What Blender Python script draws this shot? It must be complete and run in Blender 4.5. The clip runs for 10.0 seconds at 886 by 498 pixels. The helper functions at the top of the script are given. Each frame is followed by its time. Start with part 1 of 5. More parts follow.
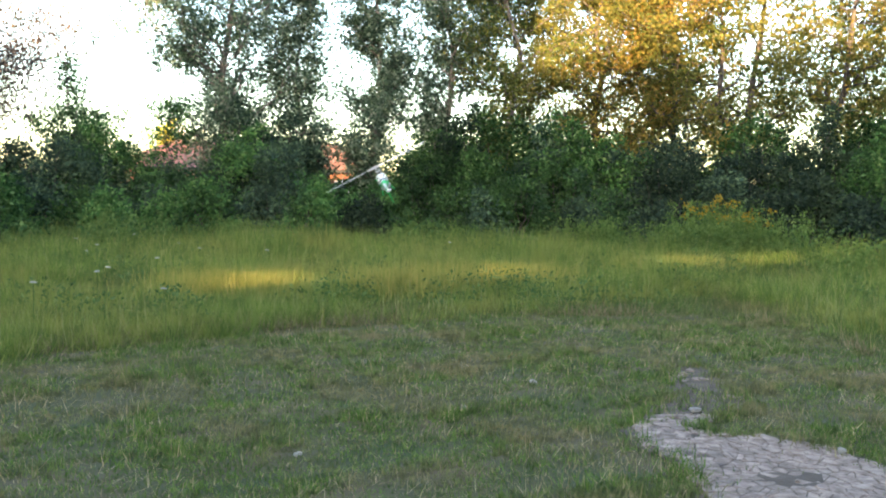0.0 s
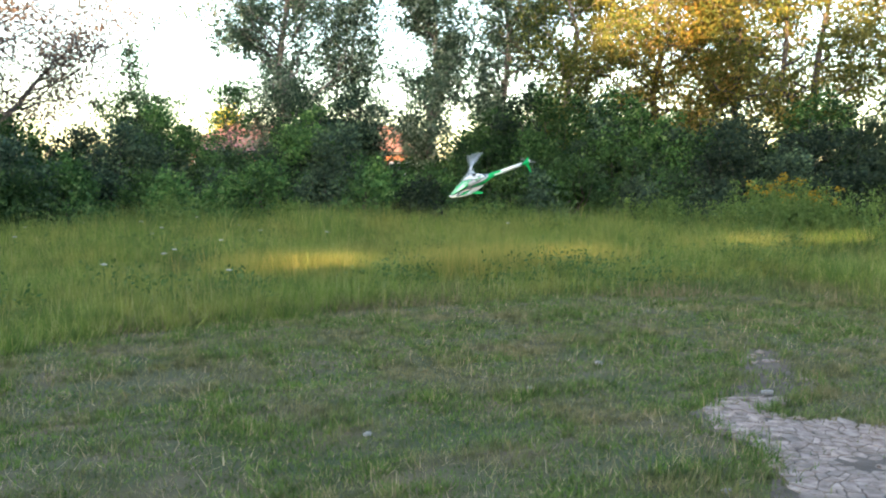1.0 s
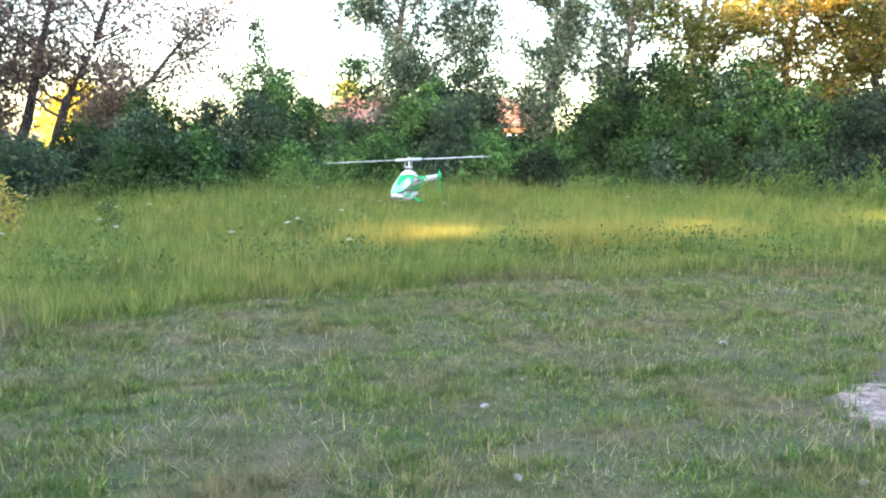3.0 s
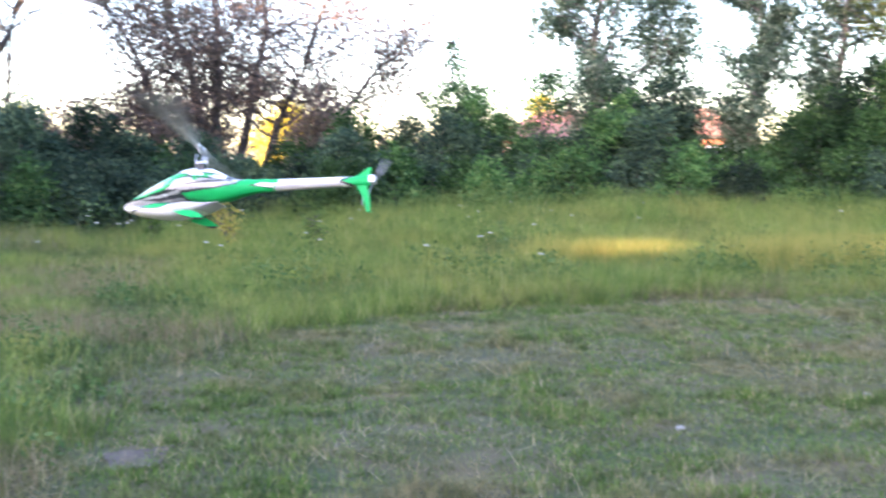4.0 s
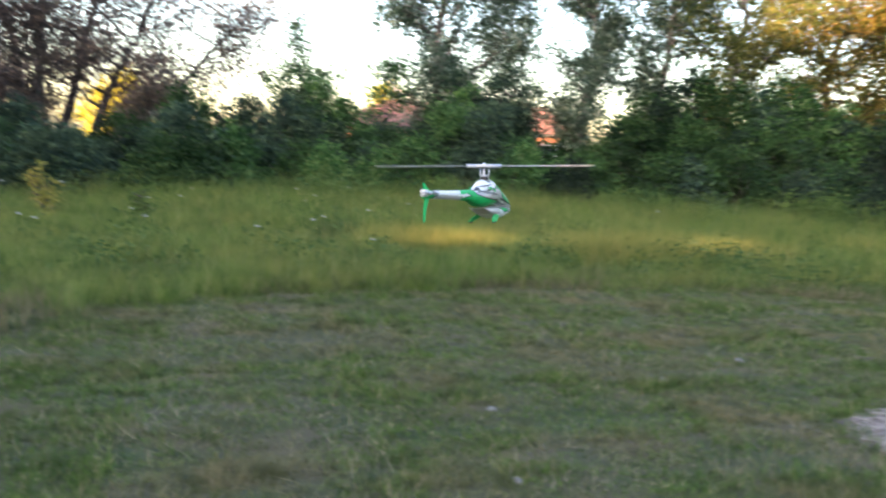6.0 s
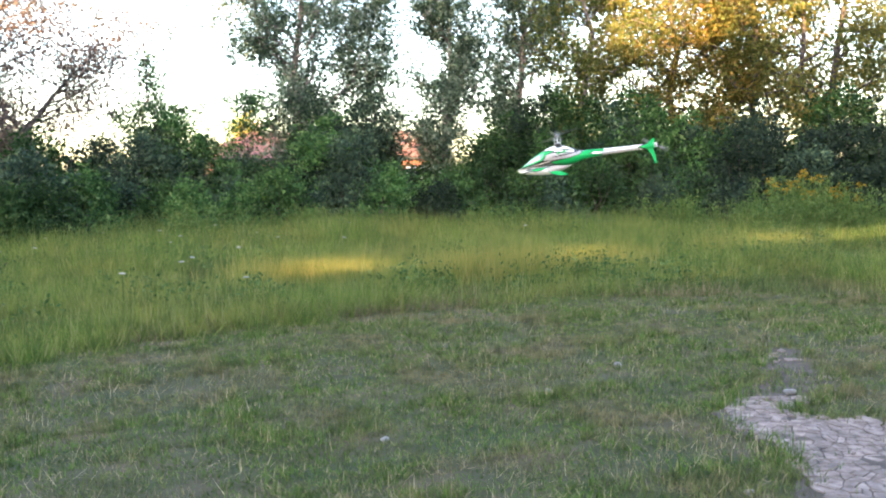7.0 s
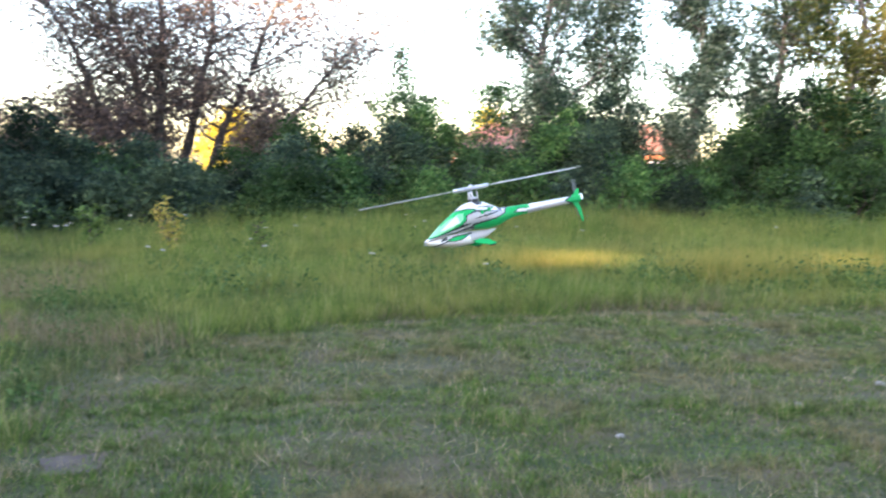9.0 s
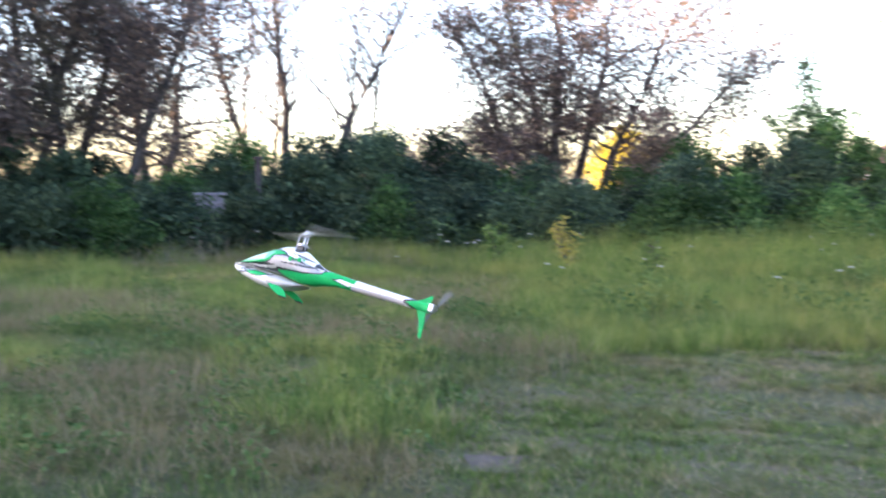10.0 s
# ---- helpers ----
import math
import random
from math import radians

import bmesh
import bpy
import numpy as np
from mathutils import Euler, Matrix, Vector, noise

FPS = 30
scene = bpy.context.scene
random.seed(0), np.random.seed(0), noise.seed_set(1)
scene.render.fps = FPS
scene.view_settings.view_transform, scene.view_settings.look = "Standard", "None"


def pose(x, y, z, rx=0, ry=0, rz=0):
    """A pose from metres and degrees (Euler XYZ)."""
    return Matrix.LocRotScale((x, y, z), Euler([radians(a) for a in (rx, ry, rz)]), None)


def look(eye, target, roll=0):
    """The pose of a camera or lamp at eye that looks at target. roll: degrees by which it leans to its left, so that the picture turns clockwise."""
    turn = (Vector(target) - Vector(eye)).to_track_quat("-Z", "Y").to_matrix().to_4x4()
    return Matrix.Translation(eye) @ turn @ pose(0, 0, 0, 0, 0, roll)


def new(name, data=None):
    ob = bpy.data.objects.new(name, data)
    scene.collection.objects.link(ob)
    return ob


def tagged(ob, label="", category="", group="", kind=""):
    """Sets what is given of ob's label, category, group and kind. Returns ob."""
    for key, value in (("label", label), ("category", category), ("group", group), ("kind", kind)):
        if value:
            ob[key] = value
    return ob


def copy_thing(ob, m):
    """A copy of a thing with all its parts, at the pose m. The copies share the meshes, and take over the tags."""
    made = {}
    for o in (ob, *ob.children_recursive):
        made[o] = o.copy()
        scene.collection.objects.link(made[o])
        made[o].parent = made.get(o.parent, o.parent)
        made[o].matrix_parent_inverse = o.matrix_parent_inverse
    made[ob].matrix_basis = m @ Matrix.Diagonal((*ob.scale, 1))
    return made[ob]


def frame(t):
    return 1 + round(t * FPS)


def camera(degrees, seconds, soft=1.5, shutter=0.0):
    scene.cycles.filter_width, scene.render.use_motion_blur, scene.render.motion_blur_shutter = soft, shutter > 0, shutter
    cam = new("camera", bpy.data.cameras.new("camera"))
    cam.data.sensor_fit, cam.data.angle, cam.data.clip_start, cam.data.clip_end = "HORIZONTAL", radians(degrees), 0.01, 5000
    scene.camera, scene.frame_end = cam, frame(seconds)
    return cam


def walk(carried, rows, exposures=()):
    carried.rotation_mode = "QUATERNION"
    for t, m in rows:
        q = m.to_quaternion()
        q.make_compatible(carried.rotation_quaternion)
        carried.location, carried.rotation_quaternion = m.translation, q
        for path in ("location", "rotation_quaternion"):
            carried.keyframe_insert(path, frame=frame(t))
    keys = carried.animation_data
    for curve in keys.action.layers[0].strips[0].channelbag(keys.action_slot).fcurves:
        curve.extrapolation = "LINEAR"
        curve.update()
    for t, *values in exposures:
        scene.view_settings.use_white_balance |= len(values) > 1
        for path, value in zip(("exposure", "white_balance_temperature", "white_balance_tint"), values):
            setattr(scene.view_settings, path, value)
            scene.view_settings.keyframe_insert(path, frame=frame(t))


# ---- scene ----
cam = camera(53.81, 10.0, soft=2.0, shutter=0.25)

PATH = [
    (0, pose(0.115, -0.039, 1.610, 86.08, -0.96, -0.00)),
    (0.5, pose(0.030, -0.032, 1.617, 85.48, -0.72, 0.66)),
    (1, pose(0.031, -0.015, 1.605, 84.80, -0.39, 3.49)),
    (1.5, pose(0.008, -0.034, 1.588, 83.04, -0.87, 5.81)),
    (2, pose(-0.006, -0.022, 1.600, 83.34, -1.04, 7.76)),
    (2.2, pose(-0.005, -0.017, 1.594, 83.93, -0.55, 9.05)),
    (3.3, pose(-0.020, 0.041, 1.595, 82.29, -0.71, 12.90)),
    (3.5, pose(-0.048, 0.035, 1.593, 82.12, -0.11, 15.57)),
    (3.7, pose(-0.057, 0.047, 1.582, 82.82, 0.57, 18.94)),
    (4, pose(-0.014, 0.048, 1.589, 83.86, 0.24, 23.58)),
    (4.3, pose(-0.032, 0.019, 1.589, 84.16, 0.41, 34.03)),
    (4.5, pose(-0.051, -0.005, 1.585, 84.56, -0.17, 38.60)),
    (4.7, pose(-0.033, 0.003, 1.610, 84.04, -0.11, 43.04)),
    (5, pose(-0.018, 0.003, 1.626, 84.42, -1.65, 40.95)),
    (5.5, pose(0.043, 0.025, 1.618, 85.30, -0.34, 33.39)),
    (5.7, pose(0.062, 0.029, 1.599, 85.11, -0.79, 25.64)),
    (6, pose(0.093, 0.021, 1.568, 83.31, -3.16, 13.44)),
    (6.1, pose(0.068, 0.022, 1.572, 82.91, -4.43, 10.84)),
    (6.2, pose(0.038, 0.037, 1.575, 82.92, -3.56, 9.48)),
    (7.3, pose(0.058, 0.004, 1.601, 85.60, 0.88, 4.47)),
    (7.5, pose(0.057, -0.004, 1.603, 85.61, -0.49, 3.46)),
    (8, pose(-0.003, 0.006, 1.598, 84.47, -1.34, 4.43)),
    (8.5, pose(-0.018, 0.010, 1.594, 85.80, -1.07, 9.87)),
    (9, pose(-0.011, 0.008, 1.582, 84.53, -1.11, 20.08)),
    (9.5, pose(-0.067, -0.035, 1.571, 84.09, -0.93, 30.02)),
    (9.7, pose(-0.086, -0.059, 1.575, 84.21, -1.75, 35.27)),
    (10, pose(-0.135, -0.097, 1.579, 85.52, -0.37, 44.84)),
]

# ---- world, sun, exposure ----
walk(cam, PATH, exposures=[(0, 2.95, 6420, 12), (0.5, 2.95, 6420, 12), (1.0, 2.98, 6420, 12), (1.5, 3.15, 6420, 11), (2.0, 3.55, 6420, 12), (3.5, 3.75, 6050, 24), (4.5, 3.56, 5760, 35), (5.0, 3.4, 5760, 35), (5.5, 3.0, 5900, 30), (6.2, 2.85, 6280, 21), (7.5, 3.42, 6250, 22), (8.0, 3.3, 6200, 25), (8.5, 3.3, 6200, 24), (9.0, 3.27, 6100, 25), (10, 3.3, 5900, 30)])
SUN_EL = 9.0
SUN_WAY = Vector((0.2, 0.98, 0)).normalized()
world = bpy.data.worlds.new("evening_sky")
scene.world = world
world.use_nodes = True
wn = world.node_tree
sky = wn.nodes.new("ShaderNodeTexSky")
sky.sky_type = "NISHITA"
sky.sun_disc = False
sky.sun_elevation = radians(SUN_EL)
sky.sun_rotation = math.atan2(-SUN_WAY.x, -SUN_WAY.y)
sky.air_density, sky.dust_density, sky.ozone_density = 1.0, 1.6, 1.0
wn.nodes["Background"].inputs["Strength"].default_value = 0.15
wn.links.new(sky.outputs[0], wn.nodes["Background"].inputs["Color"])
sun_data = bpy.data.lights.new("sun", "SUN")
sun_data.energy, sun_data.angle, sun_data.color = 4.8, radians(0.3), (1.0, 0.66, 0.30)
sun = new("sun", sun_data)
down = SUN_WAY * math.cos(radians(SUN_EL)) - Vector((0, 0, math.sin(radians(SUN_EL))))
sun.matrix_world = look((0, -60, 30), Vector((0, -60, 30)) + down)


# ---- materials ----
def mat(name):
    m = bpy.data.materials.new(name)
    m.use_nodes = True
    return m, m.node_tree.nodes, m.node_tree.links, m.node_tree.nodes["Principled BSDF"]


def ramp(nodes, stops):
    r = nodes.new("ShaderNodeValToRGB")
    els = r.color_ramp.elements
    while len(els) < len(stops):
        els.new(0.5)
    for e, (p, c) in zip(els, stops):
        e.position, e.color = p, (*c, 1)
    return r


def plain(name, color, rough=0.5, metal=0.0, coat=0.0, vary=0.12, scale=8.0, bump=0.0, spec=0.5):
    """A surface of one colour with stains and a fine grain."""
    m, n, l, b = mat(name)
    tc = n.new("ShaderNodeTexCoord")
    no = n.new("ShaderNodeTexNoise")
    no.inputs["Scale"].default_value, no.inputs["Detail"].default_value = scale, 6
    l.new(tc.outputs["Object"], no.inputs["Vector"])
    r = ramp(n, [(0.3, [c * (1 - vary) for c in color]), (0.7, [min(1, c * (1 + vary)) for c in color])])
    l.new(no.outputs["Fac"], r.inputs["Fac"])
    l.new(r.outputs["Color"], b.inputs["Base Color"])
    b.inputs["Roughness"].default_value, b.inputs["Metallic"].default_value = rough, metal
    b.inputs["Coat Weight"].default_value = coat
    b.inputs["Specular IOR Level"].default_value = spec
    if bump:
        bu = n.new("ShaderNodeBump")
        bu.inputs["Strength"].default_value, bu.inputs["Distance"].default_value = bump, 0.02
        l.new(no.outputs["Fac"], bu.inputs["Height"])
        l.new(bu.outputs["Normal"], b.inputs["Normal"])
    return m


def foliage(name, stops, through_leaf=0.35, patch=None, patch_scale=0.6, patch_lo=0.5, patch_hi=0.65, rough=0.7, small=None, small_scale=3.0, small_share=0.6, patch_share=0.6, each=0.0):
    """Leaves or blades: each one its own tint, larger drifts of another colour, light that passes through."""
    m, n, l, b = mat(name)
    geo = n.new("ShaderNodeNewGeometry")
    r = ramp(n, stops)
    l.new(geo.outputs["Random Per Island"], r.inputs["Fac"])
    out = r.outputs["Color"]
    no = n.new("ShaderNodeTexNoise")
    no.inputs["Scale"].default_value, no.inputs["Detail"].default_value = patch_scale, 4
    l.new(geo.outputs["Position"], no.inputs["Vector"])
    if patch:
        mr = n.new("ShaderNodeMapRange")
        mr.inputs["From Min"].default_value, mr.inputs["From Max"].default_value = patch_lo, patch_hi
        l.new(no.outputs["Fac"], mr.inputs["Value"])
        mx = n.new("ShaderNodeMix")
        mx.data_type = "RGBA"
        l.new(mr.outputs["Result"], mx.inputs["Factor"])
        l.new(out, mx.inputs["A"])
        mx.inputs["B"].default_value = (*patch, 1)
        mx2 = n.new("ShaderNodeMix")
        mx2.data_type = "RGBA"
        mx2.inputs["Factor"].default_value = patch_share
        l.new(out, mx2.inputs["A"])
        l.new(mx.outputs["Result"], mx2.inputs["B"])
        out = mx2.outputs["Result"]
    if small:
        nb = n.new("ShaderNodeTexNoise")
        nb.inputs["Scale"].default_value, nb.inputs["Detail"].default_value = small_scale, 3
        l.new(geo.outputs["Position"], nb.inputs["Vector"])
        ms2 = n.new("ShaderNodeMapRange")
        ms2.inputs["From Min"].default_value, ms2.inputs["From Max"].default_value = 0.46, 0.60
        ms2.inputs["To Max"].default_value = small_share
        l.new(nb.outputs["Fac"], ms2.inputs["Value"])
        mx3 = n.new("ShaderNodeMix")
        mx3.data_type = "RGBA"
        l.new(ms2.outputs["Result"], mx3.inputs["Factor"])
        l.new(out, mx3.inputs["A"])
        mx3.inputs["B"].default_value = (*small, 1)
        out = mx3.outputs["Result"]
    if each:
        oi = n.new("ShaderNodeObjectInfo")
        mo = n.new("ShaderNodeMapRange")
        mo.inputs["To Min"].default_value, mo.inputs["To Max"].default_value = 1 - each, 1 + each
        l.new(oi.outputs["Random"], mo.inputs["Value"])
        vs = n.new("ShaderNodeVectorMath")
        vs.operation = "SCALE"
        l.new(out, vs.inputs[0])
        l.new(mo.outputs["Result"], vs.inputs["Scale"])
        out = vs.outputs["Vector"]
    l.new(out, b.inputs["Base Color"])
    b.inputs["Roughness"].default_value = rough
    b.inputs["Specular IOR Level"].default_value = 0.12
    tr = n.new("ShaderNodeBsdfTranslucent")
    l.new(out, tr.inputs["Color"])
    ms = n.new("ShaderNodeMixShader")
    ms.inputs["Fac"].default_value = through_leaf
    l.new(b.outputs["BSDF"], ms.inputs[1])
    l.new(tr.outputs["BSDF"], ms.inputs[2])
    l.new(ms.outputs["Shader"], n["Material Output"].inputs["Surface"])
    return m


def bark(name, dark, light):
    m, n, l, b = mat(name)
    tc = n.new("ShaderNodeTexCoord")
    mp = n.new("ShaderNodeMapping")
    mp.inputs["Scale"].default_value = (14, 14, 3)
    no = n.new("ShaderNodeTexNoise")
    no.inputs["Scale"].default_value, no.inputs["Detail"].default_value = 1.0, 7
    l.new(tc.outputs["Object"], mp.inputs["Vector"])
    l.new(mp.outputs["Vector"], no.inputs["Vector"])
    r = ramp(n, [(0.35, dark), (0.65, light)])
    l.new(no.outputs["Fac"], r.inputs["Fac"])
    l.new(r.outputs["Color"], b.inputs["Base Color"])
    b.inputs["Roughness"].default_value = 0.9
    bu = n.new("ShaderNodeBump")
    bu.inputs["Strength"].default_value, bu.inputs["Distance"].default_value = 0.8, 0.02
    l.new(no.outputs["Fac"], bu.inputs["Height"])
    l.new(bu.outputs["Normal"], b.inputs["Normal"])
    return m


def soil(name, stops, scale, fine=40.0, each=0.0):
    m, n, l, b = mat(name)
    geo = n.new("ShaderNodeNewGeometry")
    no = n.new("ShaderNodeTexNoise")
    no.inputs["Scale"].default_value, no.inputs["Detail"].default_value = scale, 8
    l.new(geo.outputs["Position"], no.inputs["Vector"])
    r = ramp(n, stops)
    l.new(no.outputs["Fac"], r.inputs["Fac"])
    l.new(r.outputs["Color"], b.inputs["Base Color"])
    if each:
        oi = n.new("ShaderNodeObjectInfo")
        mr = n.new("ShaderNodeMapRange")
        mr.inputs["To Min"].default_value, mr.inputs["To Max"].default_value = 1 - each, 1 + each * 0.6
        l.new(oi.outputs["Random"], mr.inputs["Value"])
        vm = n.new("ShaderNodeVectorMath")
        vm.operation = "SCALE"
        l.new(r.outputs["Color"], vm.inputs[0])
        l.new(mr.outputs["Result"], vm.inputs["Scale"])
        l.new(vm.outputs["Vector"], b.inputs["Base Color"])
    b.inputs["Roughness"].default_value = 0.95
    fi = n.new("ShaderNodeTexNoise")
    fi.inputs["Scale"].default_value, fi.inputs["Detail"].default_value = fine, 6
    l.new(geo.outputs["Position"], fi.inputs["Vector"])
    bu = n.new("ShaderNodeBump")
    bu.inputs["Strength"].default_value, bu.inputs["Distance"].default_value = 0.7, 0.02
    l.new(fi.outputs["Fac"], bu.inputs["Height"])
    l.new(bu.outputs["Normal"], b.inputs["Normal"])
    return m


M_GROUND = soil("ground_soil", [(0.3, (0.038, 0.055, 0.016)), (0.5, (0.062, 0.064, 0.025)), (0.68, (0.115, 0.085, 0.048))], 1.6)
M_EARTH = soil("dry_earth", [(0.3, (0.06, 0.047, 0.036)), (0.7, (0.125, 0.096, 0.074))], 6.0)
M_MUD = soil("cracked_mud", [(0.3, (0.15, 0.112, 0.092)), (0.5, (0.26, 0.20, 0.168)), (0.7, (0.37, 0.295, 0.25))], 16.0, 45, 0.28)
M_STONE = soil("pale_stone", [(0.3, (0.19, 0.18, 0.165)), (0.7, (0.33, 0.31, 0.28))], 20.0, 60)
M_LAWN = foliage("lawn_blades", [(0.0, (0.055, 0.10, 0.021)), (0.38, (0.108, 0.185, 0.037)), (0.74, (0.165, 0.24, 0.053)), (0.88, (0.26, 0.225, 0.11)), (1.0, (0.46, 0.38, 0.22))], 0.25, (0.25, 0.20, 0.11), 1.0, 0.49, 0.61, small=(0.038, 0.065, 0.02), small_scale=7.0, small_share=0.6, patch_share=0.75)
M_THATCH = foliage("cut_straw", [(0.0, (0.25, 0.19, 0.105)), (0.6, (0.38, 0.30, 0.17)), (1.0, (0.52, 0.43, 0.27))], 0.2)
M_TALL = foliage("tall_grass_blades", [(0.0, (0.095, 0.165, 0.034)), (0.45, (0.18, 0.265, 0.055)), (0.8, (0.265, 0.335, 0.08)), (1.0, (0.47, 0.41, 0.19))], 0.35, (0.31, 0.30, 0.085), 0.7, 0.47, 0.64, small=(0.07, 0.125, 0.035), small_scale=4.5, small_share=0.7, patch_share=0.65)
# darker blades: the shade of the hollows is put into their colour
M_HOLLOWSHADE = foliage("hollow_shade_blades", [(0.0, (0.05, 0.095, 0.03)), (0.5, (0.105, 0.165, 0.045)), (0.8, (0.18, 0.22, 0.07)), (1.0, (0.37, 0.31, 0.17))], 0.3, (0.24, 0.20, 0.09), 0.6, 0.48, 0.62, small=(0.05, 0.085, 0.03), small_scale=5.0, small_share=0.65)
M_HEADS = foliage("grass_seed_heads", [(0.0, (0.18, 0.25, 0.07)), (0.6, (0.28, 0.32, 0.11)), (1.0, (0.44, 0.39, 0.20))], 0.45)
# dry heads with part of the low sun's gold put into their colour
M_SUNSTRAW = foliage("sun_tinted_seed_heads", [(0.0, (0.20, 0.25, 0.06)), (0.6, (0.34, 0.32, 0.085)), (1.0, (0.50, 0.39, 0.12))], 0.4)
M_SAPLING = foliage("sapling_leaves", [(0.0, (0.22, 0.23, 0.05)), (0.6, (0.36, 0.31, 0.07)), (1.0, (0.46, 0.36, 0.12))], 0.4)
M_BROWNGRASS = foliage("withered_grass", [(0.0, (0.15, 0.135, 0.07)), (0.6, (0.225, 0.185, 0.10)), (1.0, (0.33, 0.28, 0.17))], 0.3)
M_DEAD = foliage("dead_stalk", [(0.0, (0.14, 0.12, 0.09)), (1.0, (0.30, 0.26, 0.19))], 0.2)
M_POPLAR = foliage("poplar_leaves", [(0.0, (0.055, 0.095, 0.06)), (0.55, (0.12, 0.17, 0.105)), (1.0, (0.30, 0.35, 0.25))], 0.45, (0.115, 0.165, 0.09), 0.4)
M_YOUNG = foliage("young_tree_leaves", [(0.0, (0.04, 0.085, 0.035)), (0.6, (0.085, 0.15, 0.06)), (1.0, (0.19, 0.26, 0.12))], 0.4)
M_GOLD = foliage("turning_leaves", [(0.0, (0.10, 0.125, 0.03)), (0.45, (0.19, 0.175, 0.04)), (0.8, (0.32, 0.23, 0.055)), (1.0, (0.40, 0.24, 0.08))], 0.55, (0.11, 0.135, 0.04), 0.45, 0.42, 0.58)
M_HERB = foliage("meadow_herb_leaves", [(0.0, (0.05, 0.10, 0.03)), (0.6, (0.085, 0.15, 0.043)), (1.0, (0.15, 0.22, 0.075))], 0.3)
M_WEED = foliage("weed_leaves", [(0.0, (0.07, 0.13, 0.033)), (0.6, (0.125, 0.20, 0.05)), (1.0, (0.20, 0.27, 0.085))], 0.4)
M_OLIVE = foliage("olive_leaves", [(0.0, (0.06, 0.10, 0.03)), (0.6, (0.14, 0.165, 0.045)), (1.0, (0.26, 0.22, 0.06))], 0.5, (0.22, 0.19, 0.045), 0.5)
M_SHRUB = foliage("shrub_leaves", [(0.0, (0.03, 0.075, 0.022)), (0.5, (0.065, 0.145, 0.04)), (0.85, (0.11, 0.215, 0.06)), (1.0, (0.20, 0.29, 0.11))], 0.4, (0.04, 0.085, 0.03), 0.5, small=(0.028, 0.06, 0.03), small_scale=1.3, small_share=0.6, each=0.45)
# dark bluish leaves, lowered further to hold the hedge's deep shade
M_DARKSHADE = foliage("dark_shade_shrub_leaves", [(0.0, (0.024, 0.046, 0.032)), (0.6, (0.048, 0.084, 0.05)), (1.0, (0.115, 0.165, 0.085))], 0.3, (0.06, 0.095, 0.042), 0.5, small=(0.018, 0.036, 0.025), small_scale=1.1, small_share=0.6, each=0.45)
M_YELLOW = foliage("yellow_leaves", [(0.0, (0.31, 0.30, 0.03)), (0.6, (0.50, 0.46, 0.05)), (1.0, (0.62, 0.56, 0.10))], 0.5)
M_RUST = foliage("rusty_leaves", [(0.0, (0.10, 0.085, 0.075)), (0.6, (0.19, 0.145, 0.125)), (1.0, (0.33, 0.225, 0.17))], 0.5, (0.12, 0.125, 0.07), 0.5)
M_BARK = bark("grey_brown_bark", (0.042, 0.036, 0.033), (0.115, 0.097, 0.087))
M_BARKPALE = bark("pale_bark", (0.09, 0.075, 0.06), (0.24, 0.20, 0.17))
M_PETAL = plain("white_petals", (0.40, 0.40, 0.36), 0.7)
M_GOLDENROD = foliage("goldenrod_heads", [(0.0, (0.22, 0.15, 0.02)), (1.0, (0.42, 0.29, 0.03))], 0.3)
M_BRICK = plain("orange_brick", (0.27, 0.125, 0.085), 0.85, vary=0.3, scale=3.0)
M_ROOF = plain("red_roof_tiles", (0.22, 0.10, 0.072), 0.8, vary=0.3, scale=2.0)
M_TRIM = plain("white_trim", (0.75, 0.73, 0.7), 0.5)
M_GLASS = plain("dark_window_glass", (0.03, 0.035, 0.04), 0.05)
M_CARWHITE = plain("white_car_paint", (0.75, 0.77, 0.8), 0.25, coat=0.6, vary=0.04)
M_RUBBER = plain("black_rubber", (0.02, 0.02, 0.02), 0.8)
M_WALL = plain("grey_render", (0.25, 0.25, 0.24), 0.9, vary=0.15, scale=0.6)
M_LILAC = plain("faded_lilac_panel", (0.18, 0.17, 0.20), 0.6, vary=0.2, scale=5)
M_TARRED = plain("tarred_wood", (0.05, 0.045, 0.045), 0.9, vary=0.3, scale=20)


# ---- mesh building ----
def mesh_np(name, V, F4=None, F3=None, smooth=False):
    """A mesh out of arrays of corners, four-sided faces and three-sided faces."""
    me = bpy.data.meshes.new(name)
    F4 = np.zeros((0, 4), np.int32) if F4 is None else np.asarray(F4, np.int32).reshape(-1, 4)
    F3 = np.zeros((0, 3), np.int32) if F3 is None else np.asarray(F3, np.int32).reshape(-1, 3)
    V = np.asarray(V, np.float32).reshape(-1, 3)
    me.vertices.add(len(V))
    me.vertices.foreach_set("co", V.ravel())
    loops = np.concatenate([F4.ravel(), F3.ravel()]).astype(np.int32)
    me.loops.add(len(loops))
    me.loops.foreach_set("vertex_index", loops)
    me.polygons.add(len(F4) + len(F3))
    starts = np.concatenate([np.arange(len(F4)) * 4, len(F4) * 4 + np.arange(len(F3)) * 3]).astype(np.int32)
    me.polygons.foreach_set("loop_start", starts)
    me.update(calc_edges=True)
    me.validate()
    if smooth:
        me.polygons.foreach_set("use_smooth", np.ones(len(me.polygons), bool))
    return me


